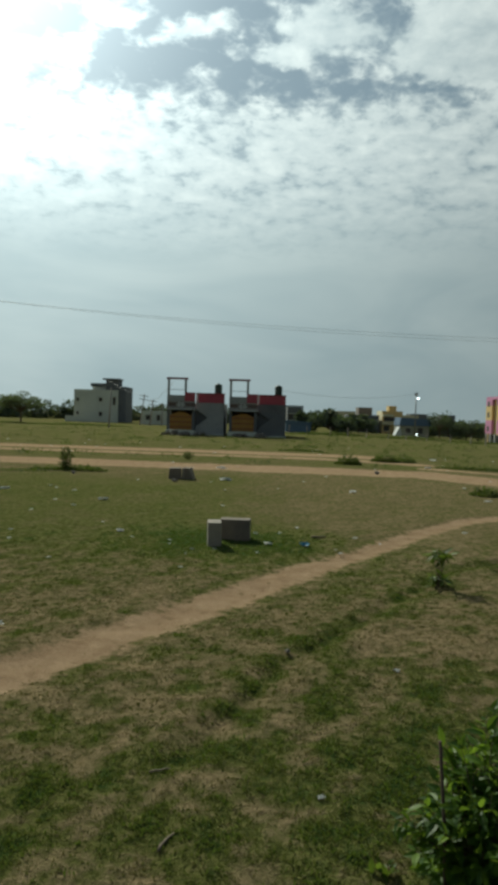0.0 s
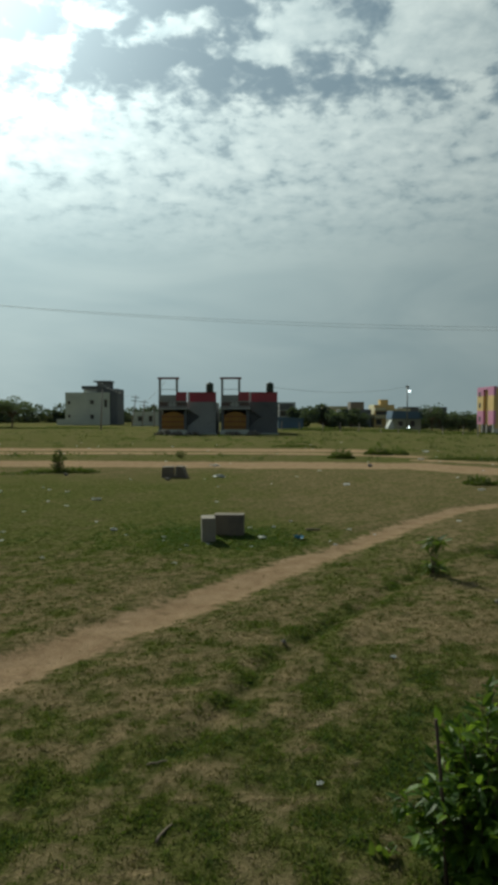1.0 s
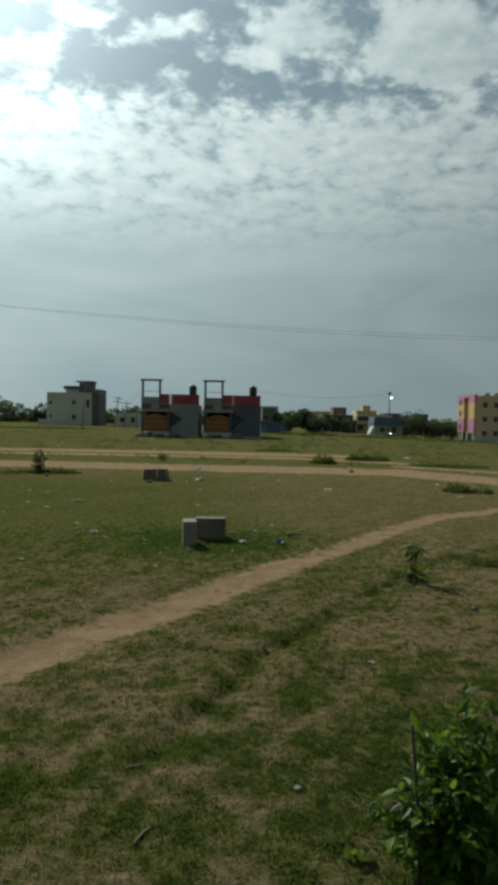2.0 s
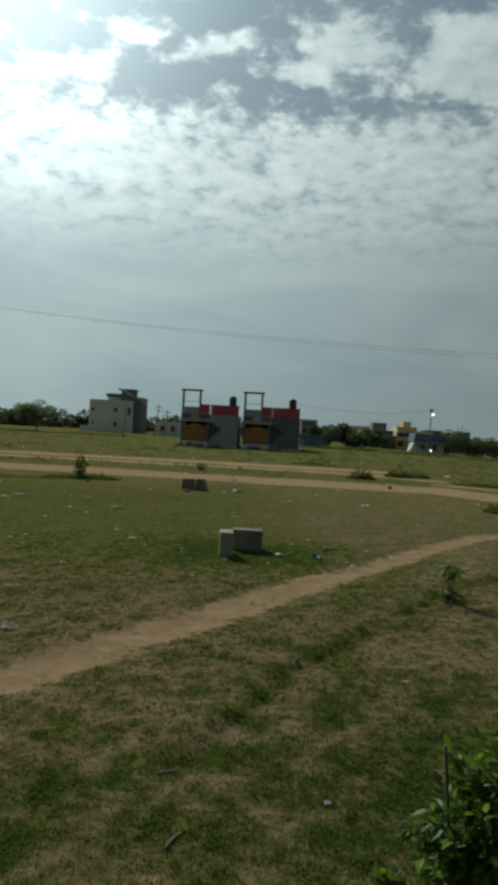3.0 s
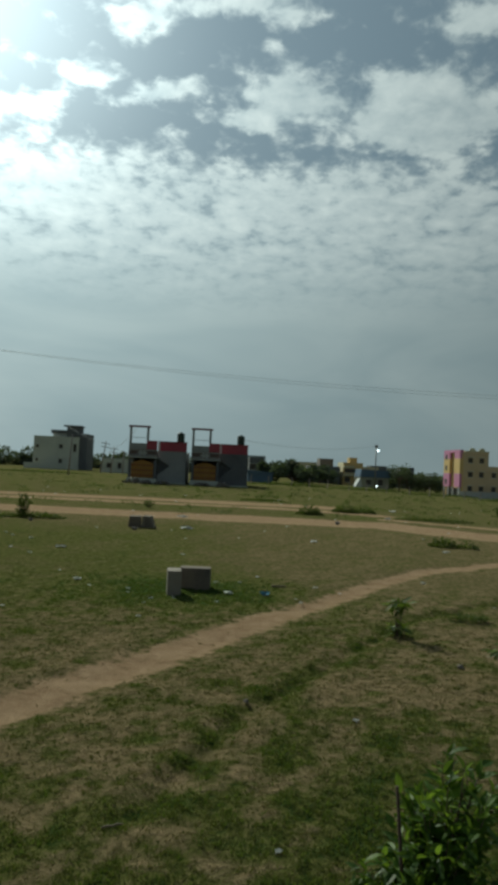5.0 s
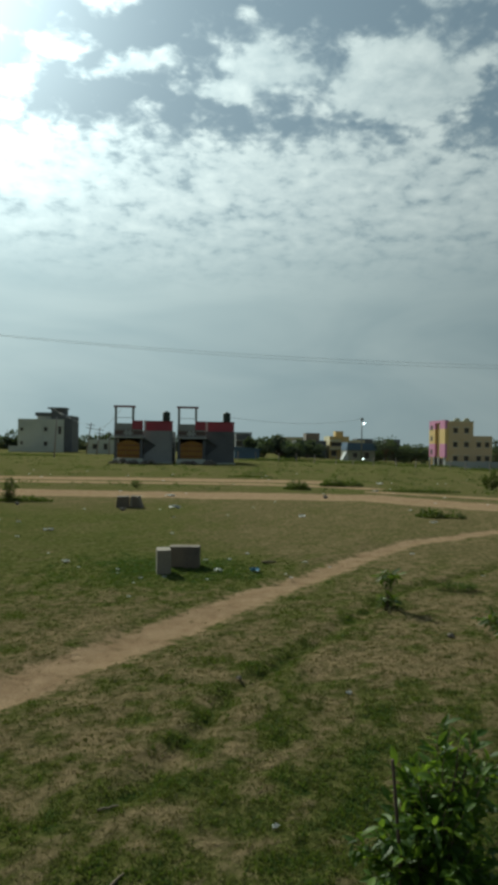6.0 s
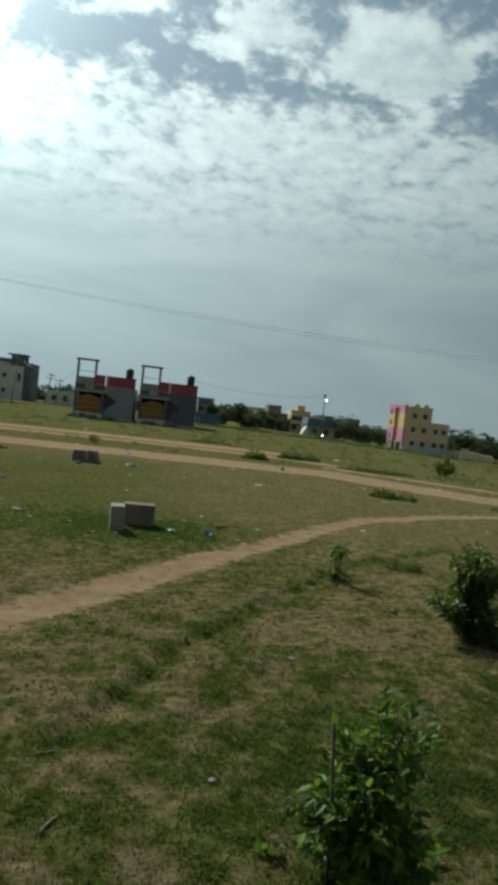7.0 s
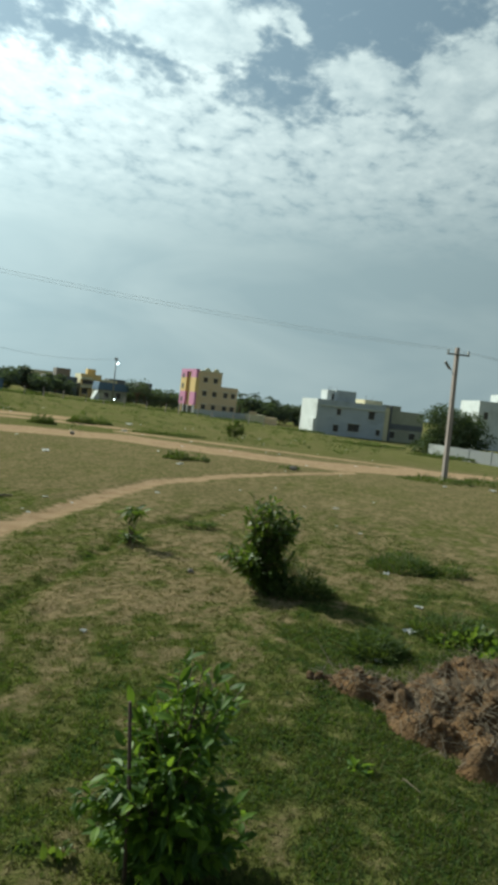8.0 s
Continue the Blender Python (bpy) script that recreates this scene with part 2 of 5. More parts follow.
M_BLUEWHITE = surface("bluish white wall", (0.39, 0.42, 0.455), (0.50, 0.535, 0.57), 0.4, 5.0, 0.88, (0.27, 0.29, 0.315))
M_BLUE = surface("blue sheet", (0.08, 0.13, 0.20), (0.11, 0.17, 0.25), 0.8, 6.0, 0.5)
# yellow is paled and greyed to put distance haze into the paint
M_YELLOW = surface("yellow paint", (0.56, 0.43, 0.27), (0.64, 0.50, 0.32), 0.4, 6.0, 0.8, (0.50, 0.34, 0.13))
M_GOLD = surface("deep yellow paint", (0.60, 0.42, 0.17), (0.68, 0.49, 0.21), 0.4, 6.0, 0.75)
M_PINK = surface("pink paint", (0.50, 0.20, 0.34), (0.57, 0.25, 0.40), 0.4, 6.0, 0.75)
M_CREAM = surface("cream paint", (0.58, 0.52, 0.34), (0.68, 0.62, 0.42), 0.4, 6.0, 0.82, (0.42, 0.38, 0.26))
M_OLIVE = surface("olive plaster", (0.30, 0.30, 0.23), (0.38, 0.38, 0.29), 0.4, 6.0, 0.85, (0.2, 0.2, 0.16))
M_DARK = surface("dark pane and opening shade", (0.06, 0.058, 0.055), (0.085, 0.08, 0.075), 1.0, 8.0, 0.5)
M_TANK = surface("dark green plastic", (0.022, 0.045, 0.036), (0.034, 0.062, 0.050), 1.5, 20.0, 0.6)
M_POLE = surface("weathered concrete", (0.28, 0.235, 0.215), (0.37, 0.315, 0.29), 1.5, 30.0, 0.9, (0.25, 0.21, 0.19))
M_METAL = surface("dull steel", (0.20, 0.20, 0.20), (0.28, 0.27, 0.26), 2.0, 30.0, 0.55, None, 0.7)
M_WIRE = surface("cable", (0.42, 0.43, 0.44), (0.5, 0.51, 0.52), 2.0, 30.0, 0.6)
M_BLOCK = surface("cast concrete", (0.23, 0.20, 0.165), (0.33, 0.29, 0.24), 3.0, 40.0, 0.92, (0.28, 0.25, 0.22), bumps=0.5)
M_BLOCKD = surface("weathered block", (0.16, 0.132, 0.104), (0.23, 0.19, 0.15), 3.0, 40.0, 0.92, (0.09, 0.085, 0.08), bumps=0.5)
M_SOIL = surface("dug soil", (0.062, 0.045, 0.028), (0.25, 0.135, 0.055), 5.0, 30.0, 0.98, (0.048, 0.038, 0.026), bumps=1.0, dist=0.06)
M_TWIG = surface("dry twig", (0.13, 0.100, 0.070), (0.28, 0.225, 0.16), 8.0, 80.0, 0.9)
M_BARK = surface("bark", (0.10, 0.075, 0.05), (0.16, 0.12, 0.085), 6.0, 60.0, 0.92, bumps=0.7)
M_STAKE = surface("old stick", (0.075, 0.05, 0.04), (0.12, 0.08, 0.06), 6.0, 60.0, 0.9)
M_PLASTIC = surface("white plastic scrap", (0.60, 0.61, 0.60), (0.74, 0.75, 0.74), 6.0, 40.0, 0.5)
M_PLASTICB = surface("blue plastic scrap", (0.03, 0.22, 0.40), (0.06, 0.32, 0.52), 6.0, 40.0, 0.45)
M_STONE = surface("field stone", (0.15, 0.13, 0.11), (0.25, 0.22, 0.19), 6.0, 50.0, 0.95)
M_LEAF = leaf_material("bush leaf", (0.036, 0.080, 0.012), (0.070, 0.135, 0.018), (0.17, 0.26, 0.026), 0.48, 0.5)
M_LEAFG = leaf_material("glossy leaf", (0.032, 0.058, 0.010), (0.055, 0.092, 0.016), (0.12, 0.165, 0.03), 0.42, 0.4)
M_LEAFD = leaf_material("dark leaf", (0.040, 0.058, 0.014), (0.062, 0.084, 0.022), (0.10, 0.12, 0.034), 0.8, 0.3)
M_LEAFB = leaf_material("shade leaf", (0.036, 0.052, 0.026), (0.050, 0.070, 0.034), (0.070, 0.092, 0.045), 0.95, 0.15)
M_LEAFA = leaf_material("thorn leaf", (0.10, 0.12, 0.085), (0.125, 0.145, 0.10), (0.15, 0.17, 0.12), 0.95, 0.3)
# far leaves are lightened and greyed to imitate haze over the distance
M_LEAFF = leaf_material("hazy far leaf", (0.066, 0.083, 0.062), (0.084, 0.103, 0.074), (0.105, 0.124, 0.086), 0.95, 0.2)
M_GRASS = leaf_material("grass blade", (0.036, 0.038, 0.013), (0.072, 0.070, 0.026), (0.145, 0.125, 0.055), 0.85, 0.25)
M_GREEN = leaf_material("lush blade", (0.026, 0.045, 0.011), (0.048, 0.076, 0.019), (0.092, 0.120, 0.036), 0.8, 0.3)
M_STRAW = leaf_material("straw blade", (0.13, 0.098, 0.038), (0.20, 0.15, 0.066), (0.28, 0.215, 0.105), 0.8, 0.15)


# serves the street lamp and the glowing body that stands for a reflection
def lamp_and_glint_glow():
    m, t, b = material("lamp and glint glow", 0.4)
    b.inputs["Base Color"].default_value = (0.9, 0.92, 0.95, 1)
    b.inputs["Emission Color"].default_value = (0.92, 0.97, 1.0, 1)
    b.inputs["Emission Strength"].default_value = 6.0
    return m


M_GLOW = lamp_and_glint_glow()


# ---- building helpers ----
def mesh_object(name, bm, mat, smooth=False):
    me = bpy.data.meshes.new(name)
    bm.to_mesh(me)
    bm.free()
    me.materials.append(mat)
    if smooth:
        for f in me.polygons:
            f.use_smooth = True
    return new(name, me)


def part(name, bm, mat, parent, label="", smooth=False):
    ob = mesh_object(name, bm, mat, smooth)
    ob.parent = parent
    if label:
        ob["label"] = label
    return ob


def raw(name, verts, faces, mat, parent=None, smooth=False):
    me = bpy.data.meshes.new(name)
    me.from_pydata(np.asarray(verts).tolist(), [], np.asarray(faces).tolist())
    me.materials.append(mat)
    if smooth:
        me.polygons.foreach_set("use_smooth", [True] * len(me.polygons))
    ob = new(name, me)
    ob.parent = parent
    return ob


def thing(name, m, label, category, group="", kind=""):
    ob = new(name)
    ob.matrix_basis = m
    return tagged(ob, label, category, group, kind)


def box(x0, x1, y0, y1, z0, z1, bev=0.0, bm=None):
    bm = bm or bmesh.new()
    r = bmesh.ops.create_cube(bm, size=1.0, matrix=Matrix.Translation(((x0 + x1) / 2, (y0 + y1) / 2, (z0 + z1) / 2)) @ Matrix.Diagonal((x1 - x0, y1 - y0, z1 - z0, 1)))
    if bev:
        es = list({e for v in r["verts"] for e in v.link_edges})
        bmesh.ops.bevel(bm, geom=es, offset=bev, segments=2, affect="EDGES", profile=0.5)
    return bm


def prism(outline, y0, y1, bm=None):
    """An outline in x and z, drawn out from y0 to y1."""
    bm = bm or bmesh.new()
    a = [bm.verts.new((x, y0, z)) for x, z in outline]
    b = [bm.verts.new((x, y1, z)) for x, z in outline]
    bm.faces.new(a)
    bm.faces.new(b[::-1])
    for i in range(len(a)):
        j = (i + 1) % len(a)
        bm.faces.new((a[j], a[i], b[i], b[j]))
    bmesh.ops.recalc_face_normals(bm, faces=bm.faces[:])
    return bm


def tube(points, radii, sides=7, bm=None):
    """A tapered round stem along points."""
    bm = bm or bmesh.new()
    rings = []
    pts = [Vector(p) for p in points]
    for i, p in enumerate(pts):
        d = (pts[min(i + 1, len(pts) - 1)] - pts[max(i - 1, 0)]).normalized()
        a = d.orthogonal().normalized()
        c = d.cross(a)
        rings.append([bm.verts.new(p + (a * math.cos(k * math.tau / sides) + c * math.sin(k * math.tau / sides)) * radii[i]) for k in range(sides)])
    for r, s in zip(rings, rings[1:]):
        for k in range(sides):
            bm.faces.new((r[k], r[(k + 1) % sides], s[(k + 1) % sides], s[k]))
    bm.faces.new(rings[0][::-1])
    bm.faces.new(rings[-1])
    return bm


def lathe(profile, sides=16, bm=None, at=(0, 0, 0)):
    bm = bm or bmesh.new()
    rings = [[bm.verts.new((at[0] + r * math.cos(k * math.tau / sides), at[1] + r * math.sin(k * math.tau / sides), at[2] + z)) for k in range(sides)] for r, z in profile]
    for r, s in zip(rings, rings[1:]):
        for k in range(sides):
            bm.faces.new((r[k], r[(k + 1) % sides], s[(k + 1) % sides], s[k]))
    bm.faces.new(rings[0][::-1])
    bm.faces.new(rings[-1])
    return bm


def ground_z(x):
    """The field falls away gently to the right."""
    s = min(max((x - 3.0) / 72.0, 0.0), 1.0)
    return -2.2 * s * s * (3 - 2 * s)


def on_ground(x, y, dz=0.0, turn=0.0):
    return pose(x, y, ground_z(x) + dz, 0, 0, turn)


# ---- the field ----
def lattice(ix, iy, seed):
    h = (ix.astype(np.int64) * 374761393 + iy.astype(np.int64) * 668265263 + seed * 974711) & 0xFFFFFFFF
    h = ((h ^ (h >> 13)) * 1274126177) & 0xFFFFFFFF
    return ((h ^ (h >> 16)) & 0xFFFF) / 65535.0


def value_noise(x, y, seed):
    ix, iy = np.floor(x), np.floor(y)
    fx, fy = x - ix, y - iy
    fx, fy = fx * fx * (3 - 2 * fx), fy * fy * (3 - 2 * fy)
    a, b = lattice(ix, iy, seed), lattice(ix + 1, iy, seed)
    c, d = lattice(ix, iy + 1, seed), lattice(ix + 1, iy + 1, seed)
    return (a * (1 - fx) + b * fx) * (1 - fy) + (c * (1 - fx) + d * fx) * fy


def rough_noise(x, y, scale, octaves, seed):
    v, amp, tot = 0.0, 1.0, 0.0
    for o in range(octaves):
        v = v + amp * value_noise(x * scale * 2**o + 17.3 * o, y * scale * 2**o - 9.1 * o, seed + o)
        tot += amp
        amp *= 0.55
    return v / tot


# tracks worn into the field: middle lines and half widths
TRACKS = [
    ([(-6.0, 1.2), (-3.3, 4.4), (-2.22, 5.85), (-1.2, 7.3)], 0.17),
    ([(-1.2, 7.3), (-0.35, 8.5), (0.07, 9.15)], 0.19),
    ([(0.07, 9.15), (1.1, 10.6)], 0.17),
    ([(1.1, 10.6), (2.05, 11.8), (3.5, 13.9), (5.1, 15.8), (8.3, 18.2), (12.4, 20.5), (15.0, 22.0)], 0.10),
    ([(-60, 33), (-12, 31.4), (0, 30.2), (7.4, 29.8), (11, 27.0), (14.8, 24.3), (21.5, 25.4), (27.5, 27.0), (60, 34)], 1.55),
    ([(-60, 45), (-16, 43.9), (-5, 43.6), (4.2, 42.4), (7.5, 42.0)], 1.5),
    ([(-60, 41), (-14.8, 39.7), (-4.8, 39.4), (3.9, 38.8), (9, 36.6)], 0.75),
    ([(9, 33.6), (13.0, 31.8), (18.0, 29.8), (24.0, 28.4)], 0.5),
]

FURROW = [(6.01, 12.74), (3.20, 10.51), (1.36, 7.79), (0.37, 6.31), (-0.50, 4.39)]


def to_track(x, y, line):
    best = np.full(x.shape, 1e9)
    for (ax, ay), (bx, by) in zip(line, line[1:]):
        dx, dy = bx - ax, by - ay
        k = np.clip(((x - ax) * dx + (y - ay) * dy) / (dx * dx + dy * dy), 0, 1)
        best = np.minimum(best, np.hypot(x - ax - k * dx, y - ay - k * dy))
    return best


def dirt_at(x, y):
    d = np.zeros(x.shape)
    for line, half in TRACKS:
        w = half * (0.8 + 0.5 * rough_noise(x, y, 0.6, 3, 5))
        d = np.maximum(d, np.clip(1.0 - (to_track(x, y, line) - w) / (0.36 + 0.22 * half), 0, 1) * np.clip(w / half, 0, 1))
    return np.clip(d, 0, 1)


def dry_at(x, y):
    """How bare and strawy the turf is: patchy near the camera, greener round the blocks."""
    u, w = 0.62 * x + 0.78 * y, 0.78 * x - 0.62 * y
    v = rough_noise(x, y, 0.5, 3, 11) * 0.14 + rough_noise(x, y, 5.2, 3, 31) * 0.54 + rough_noise(u * 0.32, w, 3.4, 4, 37) * 0.32
    v = (v - 0.5) * 4.2 * np.clip(1.35 - y / 14, 0.3, 1) + 0.50
    side = np.clip((x + 0.1 - 0.07 * y) / 0.9, 0, 1)
    v = v + 0.20 * np.exp(-((y - 6.6) / 1.9) ** 2) * np.clip((1.6 - x) / 0.8, 0, 1) - 0.14 * np.clip((4.6 - y) / 1.2, 0, 1)
    v = v - 0.55 * side * np.clip((7.2 - y) / 2.8, 0, 1)
    v = v - 0.42 * np.clip((1.5 - x) / 3, 0, 1) * np.clip((y - 9) / 3, 0, 1) * np.clip((27 - y) / 6, 0, 1)
    v = v - 0.85 * np.exp(-((x - 0.0) ** 2 / 4.0 + (y - 12.4) ** 2 / 2.6))
    v = v + 0.06 * np.clip((y - 9) / 6, 0, 1) - 0.27 * np.clip((y - 27) / 6, 0, 1)
    bare = np.exp(-((x - 2.2) ** 2 / 0.5 + (y - 7.0) ** 2 / 0.35)) + 0.8 * np.exp(-((x - 3.1) ** 2 / 0.35 + (y - 7.6) ** 2 / 0.12))
    v = v - 0.38 * np.exp(-(to_track(x, y, FURROW) / 0.20) ** 2)
    return np.clip(v + 0.22 * bare, -0.7, 1)


def height_at(x, y):
    s = np.clip((x - 3.0) / 72.0, 0, 1)
    z = -2.2 * s * s * (3 - 2 * s)
    near = np.clip(1 - np.hypot(x, y - 6) / 45.0, 0, 1)
    z = z + near * (0.06 * (rough_noise(x, y, 0.8, 3, 71) - 0.5) + 0.05 * (rough_noise(x, y, 3.2, 2, 91) - 0.5))
    furrow = to_track(x, y, FURROW) + 0.12 * (rough_noise(x, y, 2.5, 2, 97) - 0.5)
    z = z - 0.045 * np.exp(-(furrow / 0.11) ** 2) + 0.012 * np.exp(-((furrow - 0.24) / 0.13) ** 2)
    return z - 0.035 * dirt_at(x, y) * near


def spread(lo, hi, fine, core0, core1, growth):
    out = list(np.arange(core0, core1, fine))
    step, v = fine, core1
    while v < hi:
        out.append(v)
        step *= growth
        v += step
    out.append(hi)
    step, v, left = fine, core0, []
    while v > lo:
        step *= growth
        v -= step
        left.append(max(v, lo))
    return np.array(sorted(set(left)) + out)


def build_field():
    xs = spread(-3000, 3000, 0.09, -6.0, 9.0, 1.045)
    ys = spread(-400, 4500, 0.09, 1.5, 19.0, 1.035)
    gx, gy = np.meshgrid(xs, ys)
    x, y = gx.ravel(), gy.ravel()
    co = np.column_stack([x, y, height_at(x, y)])
    n, m = len(xs), len(ys)
    i = (np.arange(m - 1)[:, None] * n + np.arange(n - 1)[None, :]).ravel()
    faces = np.column_stack([i, i + 1, i + n + 1, i + n])
    ob = raw("ground", co, faces, M_FIELD, None, True)
    for name, v in (("dirt", dirt_at(x, y)), ("dry", dry_at(x, y))):
        a = ob.data.attributes.new(name, "FLOAT", "POINT")
        a.data.foreach_set("value", v.astype(np.float32))
    tagged(ob, "patchy green and straw-dry grass field crossed by worn dirt tracks", "ground", kind="structure")


build_field()


def blades(name, label, mat, count, x0, x1, y0, y1, tall, seed, wants, width=0.004, cluster=5):
    """Short blades of grass in small clusters over a stretch of the field, as one sheet of turf."""
    rng = np.random.default_rng(seed)
    cx, cy = rng.uniform(x0, x1, count), y0 * (y1 / y0) ** rng.uniform(0, 1, count)
    keep = (rng.uniform(0, 1, count) < wants(cx, cy)) & (np.abs(cx - 0.22 * cy) < 0.75 * cy + 0.6)
    cx, cy = np.repeat(cx[keep], cluster), np.repeat(cy[keep], cluster)
    n = len(cx)
    cx, cy = cx + rng.normal(0, 0.018, n), cy + rng.normal(0, 0.018, n)
    cz = height_at(cx, cy) - 0.004
    h = tall * rng.uniform(0.4, 1.2, n)
    w = width * rng.uniform(0.7, 1.4, n) * (0.7 + cy / 8)
    a, lean = rng.uniform(0, math.tau, n), rng.normal(0, 0.6, n)
    la = rng.uniform(0, math.tau, n)
    dx, dy = np.cos(a) * w, np.sin(a) * w
    lx, ly = np.cos(la) * lean * h, np.sin(la) * lean * h
    v = np.stack([np.column_stack([cx - dx, cy - dy, cz]), np.column_stack([cx + dx, cy + dy, cz]),
                  np.column_stack([cx + dx * 0.7 + lx * 0.4, cy + dy * 0.7 + ly * 0.4, cz + h * 0.6]),
                  np.column_stack([cx + lx, cy + ly, cz + h])], 1).reshape(-1, 3)
    f = np.arange(n)[:, None] * 4 + np.array([[0, 1, 2, 3]])
    return tagged(raw(name, v, f, mat), label, "grass", kind="stuff")


blades("grass", "short cropped green grass on the field", M_GRASS, 110000, -5, 8, 2.0, 14.0, 0.024, 3,
       lambda x, y: np.clip(0.66 - 1.0 * dry_at(x, y), 0.06, 1) * np.clip((14 - y) / 6, 0, 1) * (1 - np.clip(dirt_at(x, y) * 1.6, 0, 1)))
blades("green_grass", "lush green grass growing in patches on the field", M_GREEN, 60000, -3, 8, 2.0, 15.0, 0.032, 5,
       lambda x, y: np.clip(0.30 - 1.5 * dry_at(x, y), 0.01, 1) * np.clip((15 - y) / 4, 0, 1) * (1 - np.clip(dirt_at(x, y) * 1.6, 0, 1)))
blades("dry_grass", "straw-coloured dry grass stubble on the field", M_STRAW, 50000, -5, 8, 2.0, 12.0, 0.020, 8,
       lambda x, y: np.clip(dry_at(x, y) * 0.9, 0, 1) * np.clip((12 - y) / 5, 0, 1) * (1 - np.clip(dirt_at(x, y) * 1.4, 0, 0.95)))

# ---- the blocks ----
def concrete_blocks():
    t = thing("concrete_block", on_ground(-0.73, 11.95, 0, 6), "pale grey upright cast concrete block standing on the grass", "concrete block")
    part("body", box(-0.145, 0.105, -0.20, 0.20, -0.04, 0.44, 0.012), M_BLOCK, t)
    t = thing("concrete_block", on_ground(-0.365, 12.64, 0, -3), "dark weathered concrete block lying beside an upright one", "concrete block")
    part("body", box(-0.31, 0.27, -0.13, 0.15, -0.04, 0.385, 0.012), M_BLOCKD, t)
    t = thing("concrete_block", on_ground(-2.98, 24.3, 0, 4), "dark weathered concrete slab block lying in the grass", "concrete block")
    part("body", prism([(-0.27, -0.05), (0.20, -0.05), (0.20, 0.40), (-0.22, 0.39)], -0.25, 0.25), M_BLOCKD, t)
    t = thing("concrete_block", on_ground(-2.55, 24.25, 0, -6), "weathered concrete block with a pale edge in the grass", "concrete block")
    part("body", prism([(-0.17, -0.05), (0.28, -0.05), (0.13, 0.40), (-0.13, 0.42)], -0.24, 0.25), M_BLOCKD, t)
    part("edge", box(-0.13, -0.07, -0.27, -0.243, 0.05, 0.41), M_BLOCK, t, "pale broken edge")


concrete_blocks()


# ---- bushes ----
def leaf_shape(length, width, bend=0.25):
    """A pointed leaf folded a little along its middle."""
    v, f = [(0, 0, 0)], []
    for k, (s, w) in enumerate(((0.25, 0.8), (0.55, 1.0), (0.82, 0.55))):
        z = -bend * length * s * s
        v += [(-width * w / 2, length * s, z + width * 0.12), (0, length * s, z), (width * w / 2, length * s, z + width * 0.12)]
    v.append((0, length, -bend * length))
    f += [(0, 2, 1), (0, 3, 2)]
    for k in (1, 4):
        f += [(k, k + 1, k + 4, k + 3), (k + 1, k + 2, k + 5, k + 4)]
    f += [(7, 8, 10), (8, 9, 10)]
    return np.array(v), f


def leaf_pose(p, out, rng, droop=0.3):
    d = Vector(out) + Vector(rng.normal(0, 0.45, 3)) + Vector((0, 0, -droop * rng.uniform(0, 1.4)))
    q = d.normalized().to_track_quat("Y", "Z").to_matrix().to_4x4()
    return Matrix.Translation(p) @ q @ pose(0, 0, 0, 0, rng.normal(0, 28), 0)


def bush(name, m, height, radius, stems, twigs, leaves, leaf, seed, label, mat, category="bush", low=0.12):
    rng = np.random.default_rng(seed)
    t = thing(name, m, label, category)
    tips = []
    for s in range(stems):
        a = s * 2.4 + rng.uniform(0, 0.8)
        reach = radius * (0.25 + 0.6 * (s / max(stems - 1, 1)) ** 0.7)
        top = height * (1.0 - 0.62 * (s / max(stems, 1)) + rng.uniform(-0.05, 0.05))
        pts = [Vector((0.03 * math.cos(a), 0.03 * math.sin(a), -0.05))]
        for k in range(1, 6):
            u = k / 5
            pts.append(Vector((math.cos(a) * reach * u**0.8, math.sin(a) * reach * u**0.8, top * u)) + Vector(rng.normal(0, 0.02 * radius, 3)))
        part("stem", tube(pts, [0.010 * height * (1 - 0.75 * k / 5) for k in range(6)], 6), M_BARK, t, smooth=True)
        for w in range(4):
            tips.append((pts[4], Vector((rng.normal(0, 0.5), rng.normal(0, 0.5), 1.0)).normalized(), radius * 0.42))
        for w in range(twigs):
            u = rng.uniform(low, 1.0)
            i = min(int(u * 5), 4)
            p = pts[i].lerp(pts[i + 1], u * 5 - i)
            b = rng.uniform(0, math.tau)
            ln = radius * rng.uniform(0.25, 0.75) * (1.15 - 0.65 * u)
            d = Vector((math.cos(b), math.sin(b), rng.uniform(0.1, 0.8)))
            tips.append((p, d.normalized(), ln))
    bm = bmesh.new()
    for p, d, ln in tips:
        tube([p, p + d * ln * 0.5, p + d * ln + Vector((0, 0, -0.05 * ln))], [0.005 * height, 0.0035 * height, 0.002 * height], 4, bm)
    tagged(part("twig_growth", bm, M_BARK, t), kind="stuff")
    lv, lf = leaf_shape(*leaf)
    verts, faces = [], []
    for n in range(leaves):
        p, d, ln = tips[rng.integers(len(tips))]
        u = rng.uniform(0.15, 1.0)
        mp = leaf_pose(p + d * ln * u + Vector(rng.normal(0, 0.02 * radius, 3)), d, rng) @ Matrix.Scale(rng.uniform(0.55, 1.2), 4)
        if mp.translation.z < 0.03:
            continue
        mm = np.array(mp)
        k = len(verts) * len(lv)
        verts.append(lv @ mm[:3, :3].T + mm[:3, 3])
        faces += [tuple(i + k for i in f) for f in lf]
    if verts:
        me2 = bpy.data.meshes.new("foliage")
        me2.from_pydata(np.concatenate(verts).tolist(), [], faces)
        me2.materials.append(mat)
        o = tagged(new("foliage", me2), kind="stuff")
        o.parent = t
    return t


